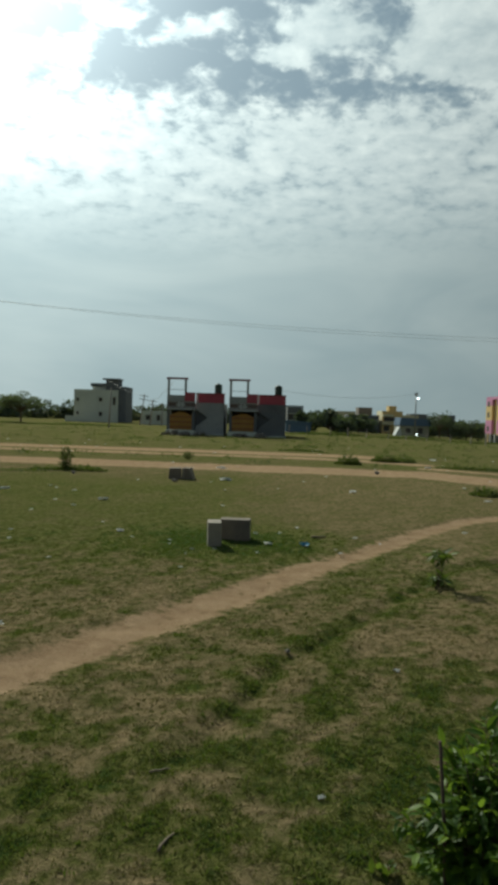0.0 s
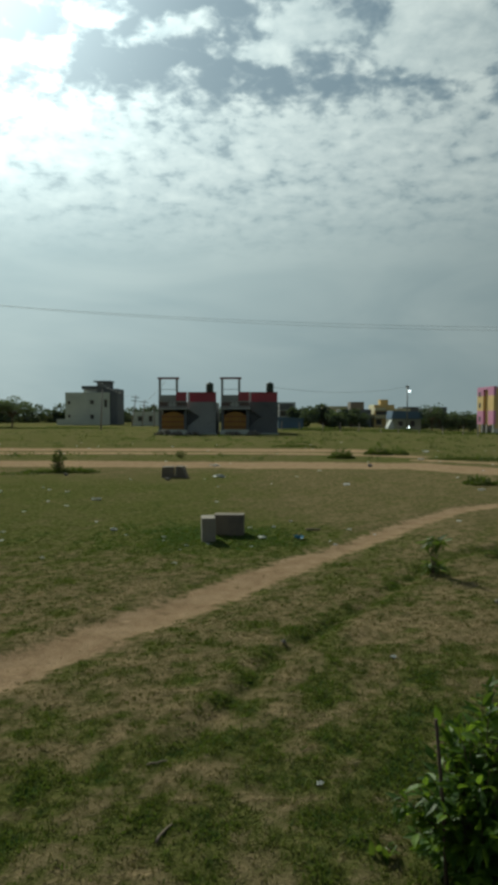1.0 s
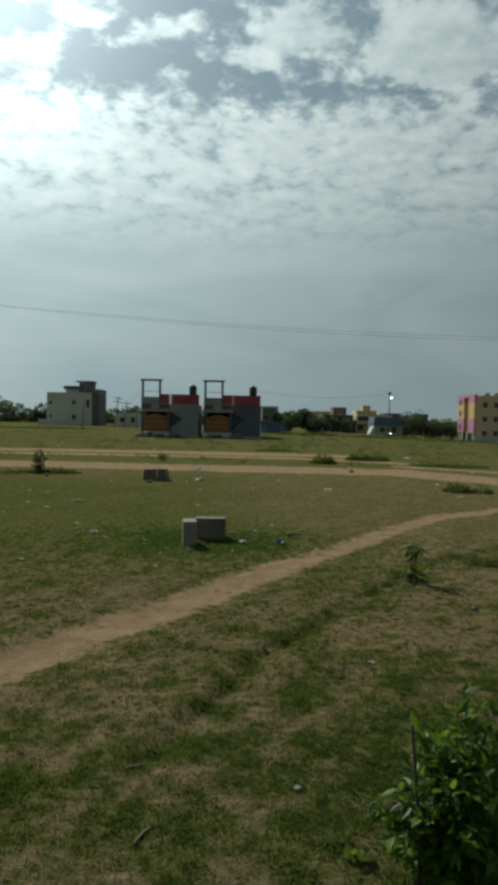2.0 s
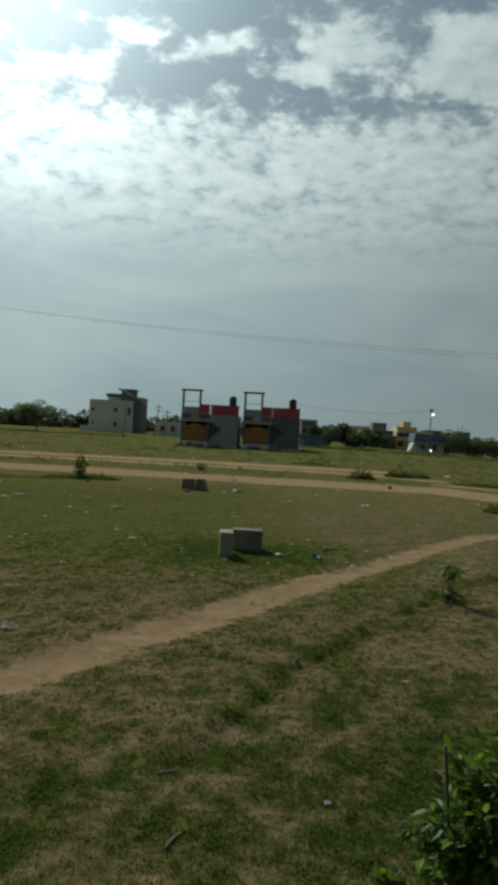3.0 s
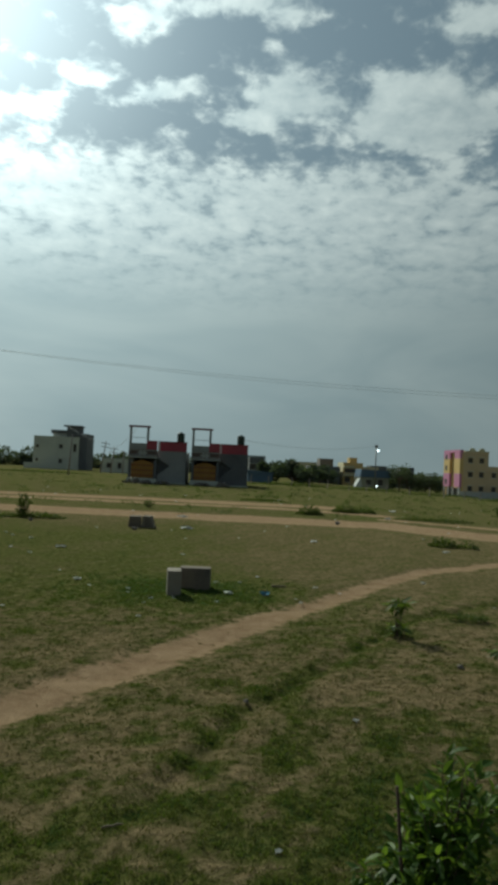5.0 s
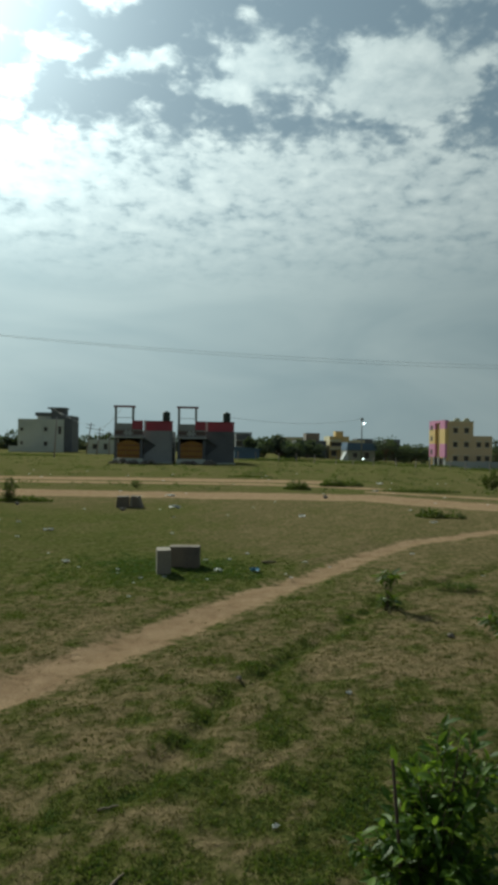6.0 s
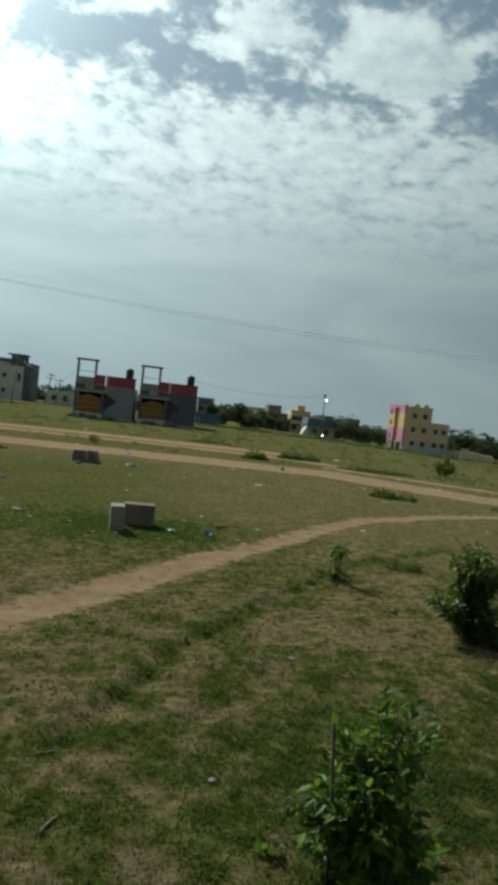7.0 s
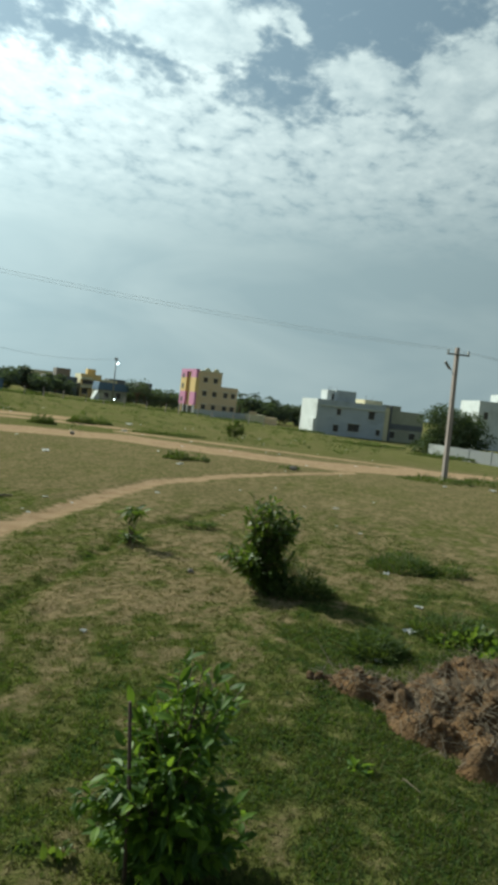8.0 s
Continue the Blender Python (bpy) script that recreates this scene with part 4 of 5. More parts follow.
def street_lamp():
    t = thing("street_lamp", on_ground(27.7, 115), "slender steel street lamp mast with a lit lamp", "street lamp")
    part("mast", tube([(0, 0, -0.3), (0, 0, 4), (0, 0, 8.0)], [0.14, 0.11, 0.08], 8), M_METAL, t, smooth=True)
    part("bracket", box(-0.28, 0.28, -0.14, -0.08, 7.5, 7.95, 0.01), M_METAL, t)
    part("lit_lamp", lathe([(0.06, 0), (0.15, 0.07), (0.15, 0.22), (0.06, 0.3)], 12, at=(0.35, -0.15, 6.85)), M_GLOW, t, "white glowing lamp or reflected glint")


street_lamp()
# added post and glowing body imitate a bright reflection; no lamp stands here
t = thing("yard_lamp", on_ground(24.35, 100), "glowing spot on an added short post, standing for a reflection", "lamp")
part("post", tube([(0, 0, -0.2), (0, 0, 0.75)], [0.04, 0.035], 7), M_METAL, t)
part("lit_lamp", lathe([(0.04, 0), (0.10, 0.04), (0.10, 0.16), (0.04, 0.2)], 12, at=(0, 0, 0.75)), M_GLOW, t, "white glowing lamp or reflected glint")


# ---- buildings ----
def wall_with_holes(x0, x1, z0, z1, holes, thick=0.25, bm=None):
    """A wall in the plane y = 0 with openings cut through it: (x0, x1, z0, z1)."""
    bm = bm or bmesh.new()
    xs = sorted({x0, x1, *[v for h in holes for v in h[:2]]})
    zs = sorted({z0, z1, *[v for h in holes for v in h[2:]]})
    for a, b in zip(xs, xs[1:]):
        for c, d in zip(zs, zs[1:]):
            mx, mz = (a + b) / 2, (c + d) / 2
            if not any(h[0] < mx < h[1] and h[2] < mz < h[3] for h in holes):
                box(a, b, 0, thick, c, d, 0, bm)
    bmesh.ops.remove_doubles(bm, verts=bm.verts[:], dist=0.0005)
    return bm


def window_into(parent, m, x0, x1, z0, z1, wall=0.25, mat=None):
    """A window set back in its opening: frame, pane, sill."""
    w = new("window")
    w.parent, w.matrix_local = parent, m
    f = 0.07
    bm = box(x0, x0 + f, 0.08, 0.16, z0, z1)
    box(x1 - f, x1, 0.08, 0.16, z0, z1, 0, bm)
    box(x0 + f, x1 - f, 0.08, 0.16, z0, z0 + f, 0, bm)
    box(x0 + f, x1 - f, 0.08, 0.16, z1 - f, z1, 0, bm)
    box((x0 + x1) / 2 - 0.03, (x0 + x1) / 2 + 0.03, 0.085, 0.155, z0 + f, z1 - f, 0, bm)
    part("frame", bm, mat or M_BROWNBAND, w)
    part("pane", box(x0 + f, x1 - f, 0.115, 0.125, z0 + f, z1 - f), M_DARK, w)
    part("sill", box(x0 - 0.1, x1 + 0.1, -0.12, 0.0, z0 - 0.1, z0 - 0.01), M_CEMENT, w)
    part("sunshade", box(x0 - 0.2, x1 + 0.2, -0.4, 0.0, z1 + 0.06, z1 + 0.15), M_CEMENT, w)
    return w


def block_house(name, m, w, d, h, mats, front, side_l, side_r, label, parapet=0.9, plinth=None, cat="house"):
    """A flat-roofed house: four walls with openings, roof slab, parapet. Openings: (x0, x1, z0, z1)."""
    t = thing(name, m, label, cat)
    mf, ml, mr = mats
    T = 0.25
    part("front_wall", wall_with_holes(-w / 2, w / 2, -0.8, h + parapet, front, T), mf, t)
    for hx in front:
        window_into(t, Matrix(), *hx)
    for sgn, holes, mat in ((-1, side_l, ml), (1, side_r, mr)):
        mm = pose(sgn * w / 2, d / 2, 0, 0, 0, 90 * sgn)
        o = part("side_wall", wall_with_holes(-d / 2 + (T + 0.002 if sgn > 0 else 0), d / 2 - (T + 0.002 if sgn < 0 else 0), -0.8, h + parapet, holes, T), mat, t)
        o.matrix_local = mm
        for hx in holes:
            window_into(t, mm, *hx)
    part("back_wall", box(-w / 2 + T + 0.002, w / 2 - T - 0.002, d - T, d, -0.8, h + parapet), mf, t)
    part("roof", box(-w / 2 + T + 0.002, w / 2 - T - 0.002, T + 0.002, d - T - 0.002, h - 0.15, h), M_CEMENT, t)
    if plinth:
        part("plinth", box(-w / 2 - 0.12, w / 2 + 0.12, -0.12, -0.003, -0.8, plinth), M_CEMENT, t)
    return t


def tank(x, y, z, r, h):
    t = thing("water_tank", pose(x, y, z), "dark green plastic rooftop water tank with ribbed sides", "water tank", "water tanks on the roofs")
    prof = [(r * 0.95, 0.0)]
    for k in range(5):
        z0 = h * (0.05 + 0.15 * k)
        prof += [(r, z0), (r, z0 + h * 0.09), (r * 0.95, z0 + h * 0.11)]
    prof += [(r * 0.98, h * 0.82), (r * 1.0, h * 0.88), (r * 0.8, h * 0.93)]
    part("drum", lathe(prof, 20), M_TANK, t, smooth=False)
    part("lid", lathe([(r * 0.4, h * 0.93), (r * 0.4, h), (r * 0.3, h * 1.02)], 16), M_TANK, t)


def row_house(x, flank, label):
    """One of two like houses: gated porch, patterned band, roof portal, outside stair, red parapet."""
    t = thing("house", pose(x, 78.0, 0), label, "house", "pair of new houses")
    W = 6.7
    # porch bay, from 0 to 3.3; stair bay from 3.3 to 6.7
    part("back_body", wall_with_holes(0.0, W, -0.3, 3.7, [(0.35, 3.0, 0.75, 2.95)], 0.25), M_GREY, t).matrix_local = pose(0, 0.9, 0)
    part("side_wall", box(0.0, 0.25, 1.152, 9.0, -0.3, 3.7), M_GREY, t)
    part("side_wall", box(W - 0.25, W, 1.152, 9.0, -0.3, 3.7), flank, t)
    part("back_wall", box(0.252, W - 0.252, 8.75, 9.0, -0.3, 3.7), M_GREY, t)
    part("roof", box(0.0, W, 0.9, 9.0, 3.702, 3.85), M_CEMENT, t)
    part("plinth", box(-0.1, 3.3, -0.9, 0.897, -0.3, 0.55), M_CEMENT, t)
    part("step", box(0.9, 2.4, -1.25, -0.903, -0.3, 0.25), M_CEMENT, t)
    for px in (0.0, 2.98):
        part("porch_pillar", box(px, px + 0.3, -0.75, -0.45, 0.553, 2.95, 0.02), M_DARKGREY, t)
    # boarded gate, leaf by leaf
    gate = new("gate")
    gate.parent = t
    for k in range(8):
        a = 0.36 + k * 0.326
        crest = 2.25 + 0.42 * math.sin(math.pi * (k + 0.5) / 8)
        part("board", box(a, a + 0.30, -0.64, -0.58, 0.6, crest, 0.01), M_ORANGE, gate)
    for z in (0.85, 1.45, 2.05):
        part("rail", box(0.33, 2.95, -0.70, -0.643, z, z + 0.09), M_MAROON, gate)
    part("canopy", box(-0.15, 3.45, -1.1, 0.897, 2.952, 3.10, 0.02), M_PALE, t, "pale concrete canopy slab")
    part("band", box(0.0, 3.3, -0.75, -0.50, 3.103, 3.95), M_BROWNBAND, t, "brown balcony front")
    for z in (3.22, 3.82):
        part("moulding", box(-0.05, 3.35, -0.82, -0.753, z, z + 0.07), M_PALE, t)
    motif = bmesh.new()
    for k in range(6):
        a = k * math.pi / 3
        mm = pose(1.62 + 0.33 * math.cos(a), -0.79, 3.52 + 0.16 * math.sin(a), 0, -math.degrees(a), 0)
        bmesh.ops.create_cube(motif, size=1.0, matrix=mm @ Matrix.Diagonal((0.40, 0.07, 0.20, 1)))
    part("ornament", motif, M_PALE, t, "pale flower-shaped relief")
    part("upper_parapet", box(0.0, 2.05, -0.72, -0.50, 3.953, 4.65), M_GREY, t)
    part("red_parapet", box(2.053, 3.3, -0.74, -0.50, 3.953, 5.0, 0.01), M_RED, t)
    part("parapet_return", box(0.0, 0.22, -0.497, 0.9, 3.103, 4.65), M_GREY, t)
    for px in (0.02, 2.02):
        part("portal_post", box(px, px + 0.26, -0.70, -0.45, 4.653 if px < 1 else 5.0, 6.5, 0.01), M_GREY, t)
    part("portal_beam", box(-0.1, 2.42, -0.78, -0.38, 6.503, 6.72, 0.01), M_MAROON, t)
    part("railing", box(0.283, 2.017, -0.58, -0.55, 5.28, 5.33), M_METAL, t)
    # stair bay
    part("red_parapet", box(3.55, W, 0.62, 0.88, 3.852, 4.95, 0.01), M_RED, t)
    part("coping", box(3.5, W + 0.05, 0.55, 0.95, 4.953, 5.03), M_MAROON, t)
    part("pier", box(3.303, 3.547, 0.55, 0.85, 3.852, 5.05), M_PALE, t)
    part("upper_flight", prism([(3.35, 3.86), (3.35, 2.95), (5.15, 1.85), (W, 1.85), (W, 2.65), (5.3, 2.9), (3.9, 3.86)], 0.2, 0.55), flank, t)
    part("upper_wall", prism([(3.9, 3.85), (5.3, 2.88), (W, 2.64), (W, 3.85)], 0.3, 0.53), flank, t)
    part("lower_flight", prism([(3.32, 0.55), (3.32, 0.95), (5.15, 2.35), (W, 2.35), (W, -0.3), (3.32, -0.3)], -0.25, 0.1), flank, t)
    part("landing", box(5.1, W - 0.003, 0.103, 0.197, 1.9, 2.05), M_CEMENT, t)
    part("apron", box(3.303, W + 0.1, -0.6, -0.253, -0.3, 0.12), M_CEMENT, t)
    part("under_stair_wall", box(3.303, 5.3, 0.6, 0.897, -0.3, 3.0), M_DARKGREY, t)


row_house(-10.63, M_GREY, "single-storey grey and red house with an ochre gate")
row_house(-3.30, M_DARKGREY, "single-storey house with red parapet and dark stair flank")
for tx in (-10.63 + 5.85, -3.30 + 5.85):
    t = thing("tank_stand", pose(tx, 80.2, 3.85), "plain cement tank stand on the flat roof", "tank stand", "tank stands on the roofs")
    part("body", box(-0.6, 0.6, -0.5, 0.5, 0.002, 1.15, 0.02), M_GREY, t)
    tank(tx, 80.2, 5.0, 0.46, 1.25)
for n, (x, y, s) in enumerate(((-9.6, 75.2, 1.2), (-6.3, 74.5, 0.8), (-1.9, 75.0, 0.9), (-8.2, 74.4, 0.6), (0.5, 74.8, 0.7))):
    bm = bmesh.new()
    rr = random.Random(n)
    for k in range(26):
        c = Vector((rr.uniform(-s, s), rr.uniform(-0.5, 0.5), 0))
        hh = max(0.05, 0.4 * (1 - (c.x / s) ** 2))
        bmesh.ops.create_cube(bm, size=rr.uniform(0.15, 0.35), matrix=Matrix.Translation(c + Vector((0, 0, rr.uniform(0.02, hh)))) @ pose(0, 0, 0, rr.uniform(0, 90), rr.uniform(0, 90), rr.uniform(0, 90)))
    ob = mesh_object("rubble", bm, M_STONE)
    ob.matrix_basis = on_ground(x, y)
    tagged(ob, "low heap of grey building rubble before the houses", "rubble", kind="stuff")


def grey_building():
    t = block_house("apartment_building", pose(-38.6, 157, 0), 10.6, 9.0, 6.7, (M_CEMENT, M_CEMENT, M_DARKGREY),
                    [(-4.7, -4.1, 1.7, 2.4), (0.7, 1.5, 1.4, 2.4), (-4.7, -4.1, 4.9, 5.6), (0.7, 1.5, 4.9, 5.8), (4.0, 4.7, 4.2, 6.0)], [], [],
                    "unpainted grey cement building with stair tower", 1.0, 0.7, "apartment building")
    part("stair_tower", box(2.2, 5.28, 0.6, 4.6, 7.72, 10.2), M_DARKGREY, t)
    part("tower_cap", box(1.4, 5.5, 0.3, 5.0, 10.203, 10.5), M_DARKGREY, t)
    part("roof_room", box(-1.2, 2.197, 1.2, 5.0, 7.72, 8.5), M_PALE, t)
    part("roof_slab", box(-1.6, 2.19, 0.9, 5.3, 8.503, 9.3), M_DARKGREY, t)
    part("stair_shaft", box(5.303, 7.1, 0.4, 8.6, -0.8, 8.6), M_DARKGREY, t)
    part("compound_wall", box(-6.4, 6.0, -3.4, -3.15, -0.8, 1.35), M_CEMENT, t)


grey_building()
block_house("shed", pose(-22.0, 140, 0), 5.6, 5.0, 2.6, (M_CEMENT,) * 3, [(-1.7, -0.7, 1.0, 2.0), (0.6, 1.4, 0.9, 2.1)], [], [], "low grey cement shed with small windows", 0.4, None, "shed")
block_house("building", pose(-15.0, 150, 0), 5.0, 5.0, 2.6, (M_CEMENT,) * 3, [(-1.2, -0.3, 0.9, 2.0)], [], [], "low grey cement building in the distance", 0.3, None, "building")


def orange_building():
    t = block_house("house", on_ground(30.9, 150), 4.6, 7.0, 4.6, (M_GOLD, M_CREAM, M_GOLD), [(-1.9, -0.6, 0.8, 2.0), (0.5, 1.7, 0.8, 2.0), (-1.9, 0.9, 3.0, 3.85)], [], [],
                    "small two-storey deep yellow house in the distance", 0.7)
    part("roof_room", box(-0.7, 1.1, 1.0, 3.6, 5.0, 6.5), M_GOLD, t)
    for z in (2.25, 4.1):
        part("balcony_slab", box(-2.3, 0.2, -0.9, -0.003, z, z + 0.45), M_CREAM, t)


orange_building()


def far_building(x, y, w, d, h, mats, label, holes, par=0.5):
    return block_house("building", on_ground(x, y), w, d, h, mats, holes, [], [], label, par, None, "building")


far_building(33.6, 140, 6.2, 6, 2.7, (M_OLIVE, M_OLIVE, M_OLIVE), "low grey building with a blue roof band", [(-1.8, -0.8, 0.7, 1.8), (0.8, 1.8, 0.6, 1.9)], 0.2)
t = thing("roof_cover", on_ground(33.6, 140, 2.905), "dark blue sheet covering on the roof", "roof cover")
part("sheet", prism([(-3.3, -0.6), (3.5, -0.6), (3.2, 0.9), (-3.0, 1.1)], -0.4, 5.5), M_BLUE, t)
t = thing("hut", on_ground(29.2, 135), "small white gabled hut", "hut")
part("body", prism([(-0.8, -0.8), (0.7, -0.8), (0.5, 0.9), (0.2, 1.9), (-0.6, 0.4)], 0, 2.5), M_WHITE, t)
far_building(24.4, 150, 7.0, 7, 3.6, (M_DARKGREY, M_DARKGREY, M_DARKGREY), "dark flat-roofed building behind trees", [(-2.2, -1.0, 1.0, 2.2), (0.8, 2.2, 1.0, 2.2)], 0.4)
far_building(22.2, 170, 6.5, 7, 4.4, (M_CREAM, M_CREAM, M_CREAM), "cream flat-roofed building behind trees", [(-1.2, 0, 2.4, 3.6)], 0.5)
far_building(27.2, 165, 3.4, 5, 5.6, (M_STONE, M_STONE, M_DARKGREY), "brown flat-roofed building behind trees", [(-0.8, 0.4, 3.0, 4.2)], 0.5)
for x, y, w, h, mt, lb in ((12.5, 240, 9, 6.5, M_BLUEWHITE, "far pale building on the skyline"), (40.5, 175, 5, 4.6, M_CREAM, "far cream building on the skyline"), (45.5, 185, 4.5, 5.4, M_DARKGREY, "far dark building on the skyline"),
                           (50.0, 190, 4.5, 5.2, M_CEMENT, "far grey building on the skyline"), (55.5, 190, 3.5, 5.8, M_DARKGREY, "far dark building on the skyline"), (8.0, 140, 3.0, 4.2, M_DARKGREY, "far dark building on the skyline")):
    far_building(x, y, w, 6, h, (mt, mt, mt), lb, [(-w / 4 - 0.5, -w / 4 + 0.5, h - 2.2, h - 1.0), (w / 4 - 0.5, w / 4 + 0.5, h - 2.2, h - 1.0)])
t = thing("shed", on_ground(7.0, 110), "low blue sheet-metal shed beside trees", "shed")
part("body", box(-2.1, 2.1, 0, 3.0, -0.8, 1.55), M_BLUE, t)
part("roof", prism([(-2.3, 1.553), (2.3, 1.553), (2.3, 1.7), (-2.3, 2.0)], -0.2, 3.2), M_BLUE, t)


def pink_building():
    """Three storeys: a pink and gold end, a long yellow side, and a lower wing."""
    t = thing("apartment_building", on_ground(48.4, 128.0, 0, 3), "pink and yellow three-storey apartment building with grey compound wall", "apartment building")
    T, top, low = 0.25, 9.0, 6.0
    wins = [(a, a + 0.95, z, z + 1.0) for a in (1.0, 3.3) for z in (1.2, 4.0, 6.8)]
    part("long_wall", wall_with_holes(0, 5.2, -1.5, top, wins, T), M_YELLOW, t)
    wins2 = [(a, a + 0.95, z, z + 1.0) for a in (5.9, 7.7) for z in (1.2, 4.0)]
    part("low_wall", wall_with_holes(5.203, 9.2, -1.5, low + 0.25, wins2, T), M_YELLOW, t)
    for hx in wins + wins2:
        window_into(t, Matrix(), *hx)
    part("tall_body", box(0.0, 5.2, T + 0.003, 8.0, -1.5, top), M_YELLOW, t)
    part("low_body", box(5.203, 9.2, T + 0.003, 8.0, -1.5, low), M_YELLOW, t)
    part("roof_edge", box(0.3, 5.3, -0.12, 8.15, top + 0.003, top + 0.18), M_CREAM, t)
    for a in (1.1, 3.1):
        part("roof_ornament", prism([(a, top + 0.183), (a + 1.3, top + 0.183), (a + 1.15, top + 0.6), (a + 0.65, top + 0.8), (a + 0.15, top + 0.6)], -0.1, 0.1), M_CREAM, t)
    # painted end, in pink and gold bays
    part("end_wall", box(-0.26, -0.003, 0.0, 8.0, -1.5, top - 0.2), M_GOLD, t)
    part("end_cap", box(-0.75, -0.003, 0.0, 8.0, top - 0.197, top + 0.35), M_PINK, t)
    for y0, y1 in ((0.0, 2.6), (5.0, 8.0)):
        for z0, z1, mt in ((1.9, 4.6, M_PINK), (4.603, 7.6, M_GOLD), (7.603, top - 0.2, M_PINK)):
            part("painted_bay", box(-0.75, -0.263, y0, y1, z0, z1), mt, t)
    for z in (2.4, 5.2, 7.4):
        part("end_window", box(-0.78, -0.752, 6.2, 7.2, z, z + 1.0), M_DARK, t)
    for y in (0.3, 3.3, 5.6, 7.6):
        part("porch_column", box(-0.72, -0.40, y, y + 0.3, -1.5, 1.897), M_PALE, t)
    # dark panel on the solid end wall stands for shade inside the porch
    part("porch_opening", box(-0.30, -0.263, 0.7, 7.4, -0.6, 1.7), M_DARK, t)
    part("compound_wall", box(-2.0, 10.6, -3.2, -3.0, -1.2, 1.15), M_PALE, t, "grey compound wall")


pink_building()


def white_building():
    m = on_ground(60.6, 100.0, 0, -10)
    t = thing("building", m, "long white and bluish flat-roofed building, weathered", "building")
    L, top = 13.0, 6.0
    wins = [(3.6, 4.4, 3.6, 4.7), (3.2, 4.2, 0.6, 1.8), (6.0, 8.2, 0.9, 2.2), (9.8, 11.0, 3.4, 4.8), (11.6, 12.4, 0.6, 1.6)]
    # long wall takes the darker bluish tone, the left end the whiter one
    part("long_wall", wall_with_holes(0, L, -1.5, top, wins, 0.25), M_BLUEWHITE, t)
    for hx in wins:
        window_into(t, Matrix(), *hx)
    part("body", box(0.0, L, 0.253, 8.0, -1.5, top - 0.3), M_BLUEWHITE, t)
    part("end_wall", box(-0.26, -0.003, 0.0, 8.0, -1.5, top + 0.1), M_WHITE, t, "whiter gable end")
    part("front_bay", box(-0.7, -0.263, 0.0, 2.6, -1.5, 2.6), M_WHITE, t)
    part("cornice", box(0.3, L, -0.25, -0.003, top - 1.0, top - 0.8), M_CEMENT, t)
    part("roof_room", box(3.5, 7.4, 1.0, 5.0, top - 0.297, top + 2.0), M_BLUEWHITE, t)
    part("roof_room", box(2.0, 3.497, 1.5, 4.5, top - 0.297, top + 1.9), M_WHITE, t)
    # thin dark panel imitates a shaded doorway; the room is solid
    part("roof_opening", box(2.9, 3.3, 1.47, 1.497, top - 0.1, top + 1.3), M_DARK, t)
    part("parapet", box(0.0, L, -0.06, -0.003, top - 0.28, top + 0.12), M_BLUEWHITE, t)
    for rx in (2.3, 2.8, 3.9, 9.8, 11.2):
        part("roof_rod", tube([(rx, 2.0, top + 0.6), (rx + 0.03, 2.0, top + (2.6 if rx < 5 else 1.7))], [0.03, 0.03], 5), M_METAL, t)
    part("plinth", box(2.5, L, -0.3, -0.003, -1.5, -0.1), M_DARKGREY, t)
    part("roof_room", box(9.5, L, 1.5, 6.0, top - 0.297, top + 0.9), M_CREAM, t)


white_building()


def olive_building():
    t = block_house("building", on_ground(77.8, 98.0, 0, -10), 8.5, 8.0, 5.0, (M_OLIVE, M_CREAM, M_OLIVE), [(-2.6, -1.4, 0.6, 1.8), (1.6, 2.8, 0.6, 1.8)], [], [],
                    "olive flat-roofed building with a dark band", 0.7, None, "building")
    part("dark_band", box(-2.6, 4.25, -0.1, -0.003, 2.3, 3.3), M_DARKGREY, t)
    part("corner_bay", box(-4.25, -3.1, -0.5, -0.003, -1.2, 6.0), M_CREAM, t)
    part("corner_stripe", box(-2.897, -2.5, -0.35, -0.004, -1.2, 6.5), M_DARKGREY, t)
    part("roof_room", box(-4.0, -0.5, 0.3, 4.0, 5.7, 6.6), M_OLIVE, t)


olive_building()
t = block_house("building", on_ground(103.0, 96.0, 0, -20), 14.0, 9.0, 7.6, (M_WHITE, M_WHITE, M_WHITE), [(-5.9, -5.0, 6.0, 7.4), (-2.5, -1.5, 6.0, 7.4)], [], [], "large white painted building with pale roof rooms", 2.0, None, "building")
part("roof_room", box(-2.6, 0.4, 1.5, 5.0, 7.61, 11.2), M_WHITE, t)
part("roof_room", box(0.6, 4.2, 1.0, 5.0, 7.61, 11.0), M_GREY, t)
for x, y, w, h, mt, lb in ((88.0, 130, 7, 6.0, M_CREAM, "far cream building on the skyline"), (97.0, 128, 6, 5.5, M_WHITE, "far white building on the skyline")):
    far_building(x, y, w, 6, h, (mt, mt, mt), lb, [(-1.5, -0.5, h - 2.2, h - 1.0), (0.7, 1.7, h - 2.2, h - 1.0)])
t = thing("hut", on_ground(58.6, 120, 0, -10), "small yellow roadside hut with stepped roof", "hut")
part("body", box(-1.7, 1.7, 0, 3, -0.8, 1.7), M_CREAM, t)
part("parapet", box(-1.7, -0.2, -0.05, 0.2, 1.703, 2.3), M_YELLOW, t)
part("annexe", box(1.703, 4.5, 0.4, 3, -0.8, 1.4), M_YELLOW, t)


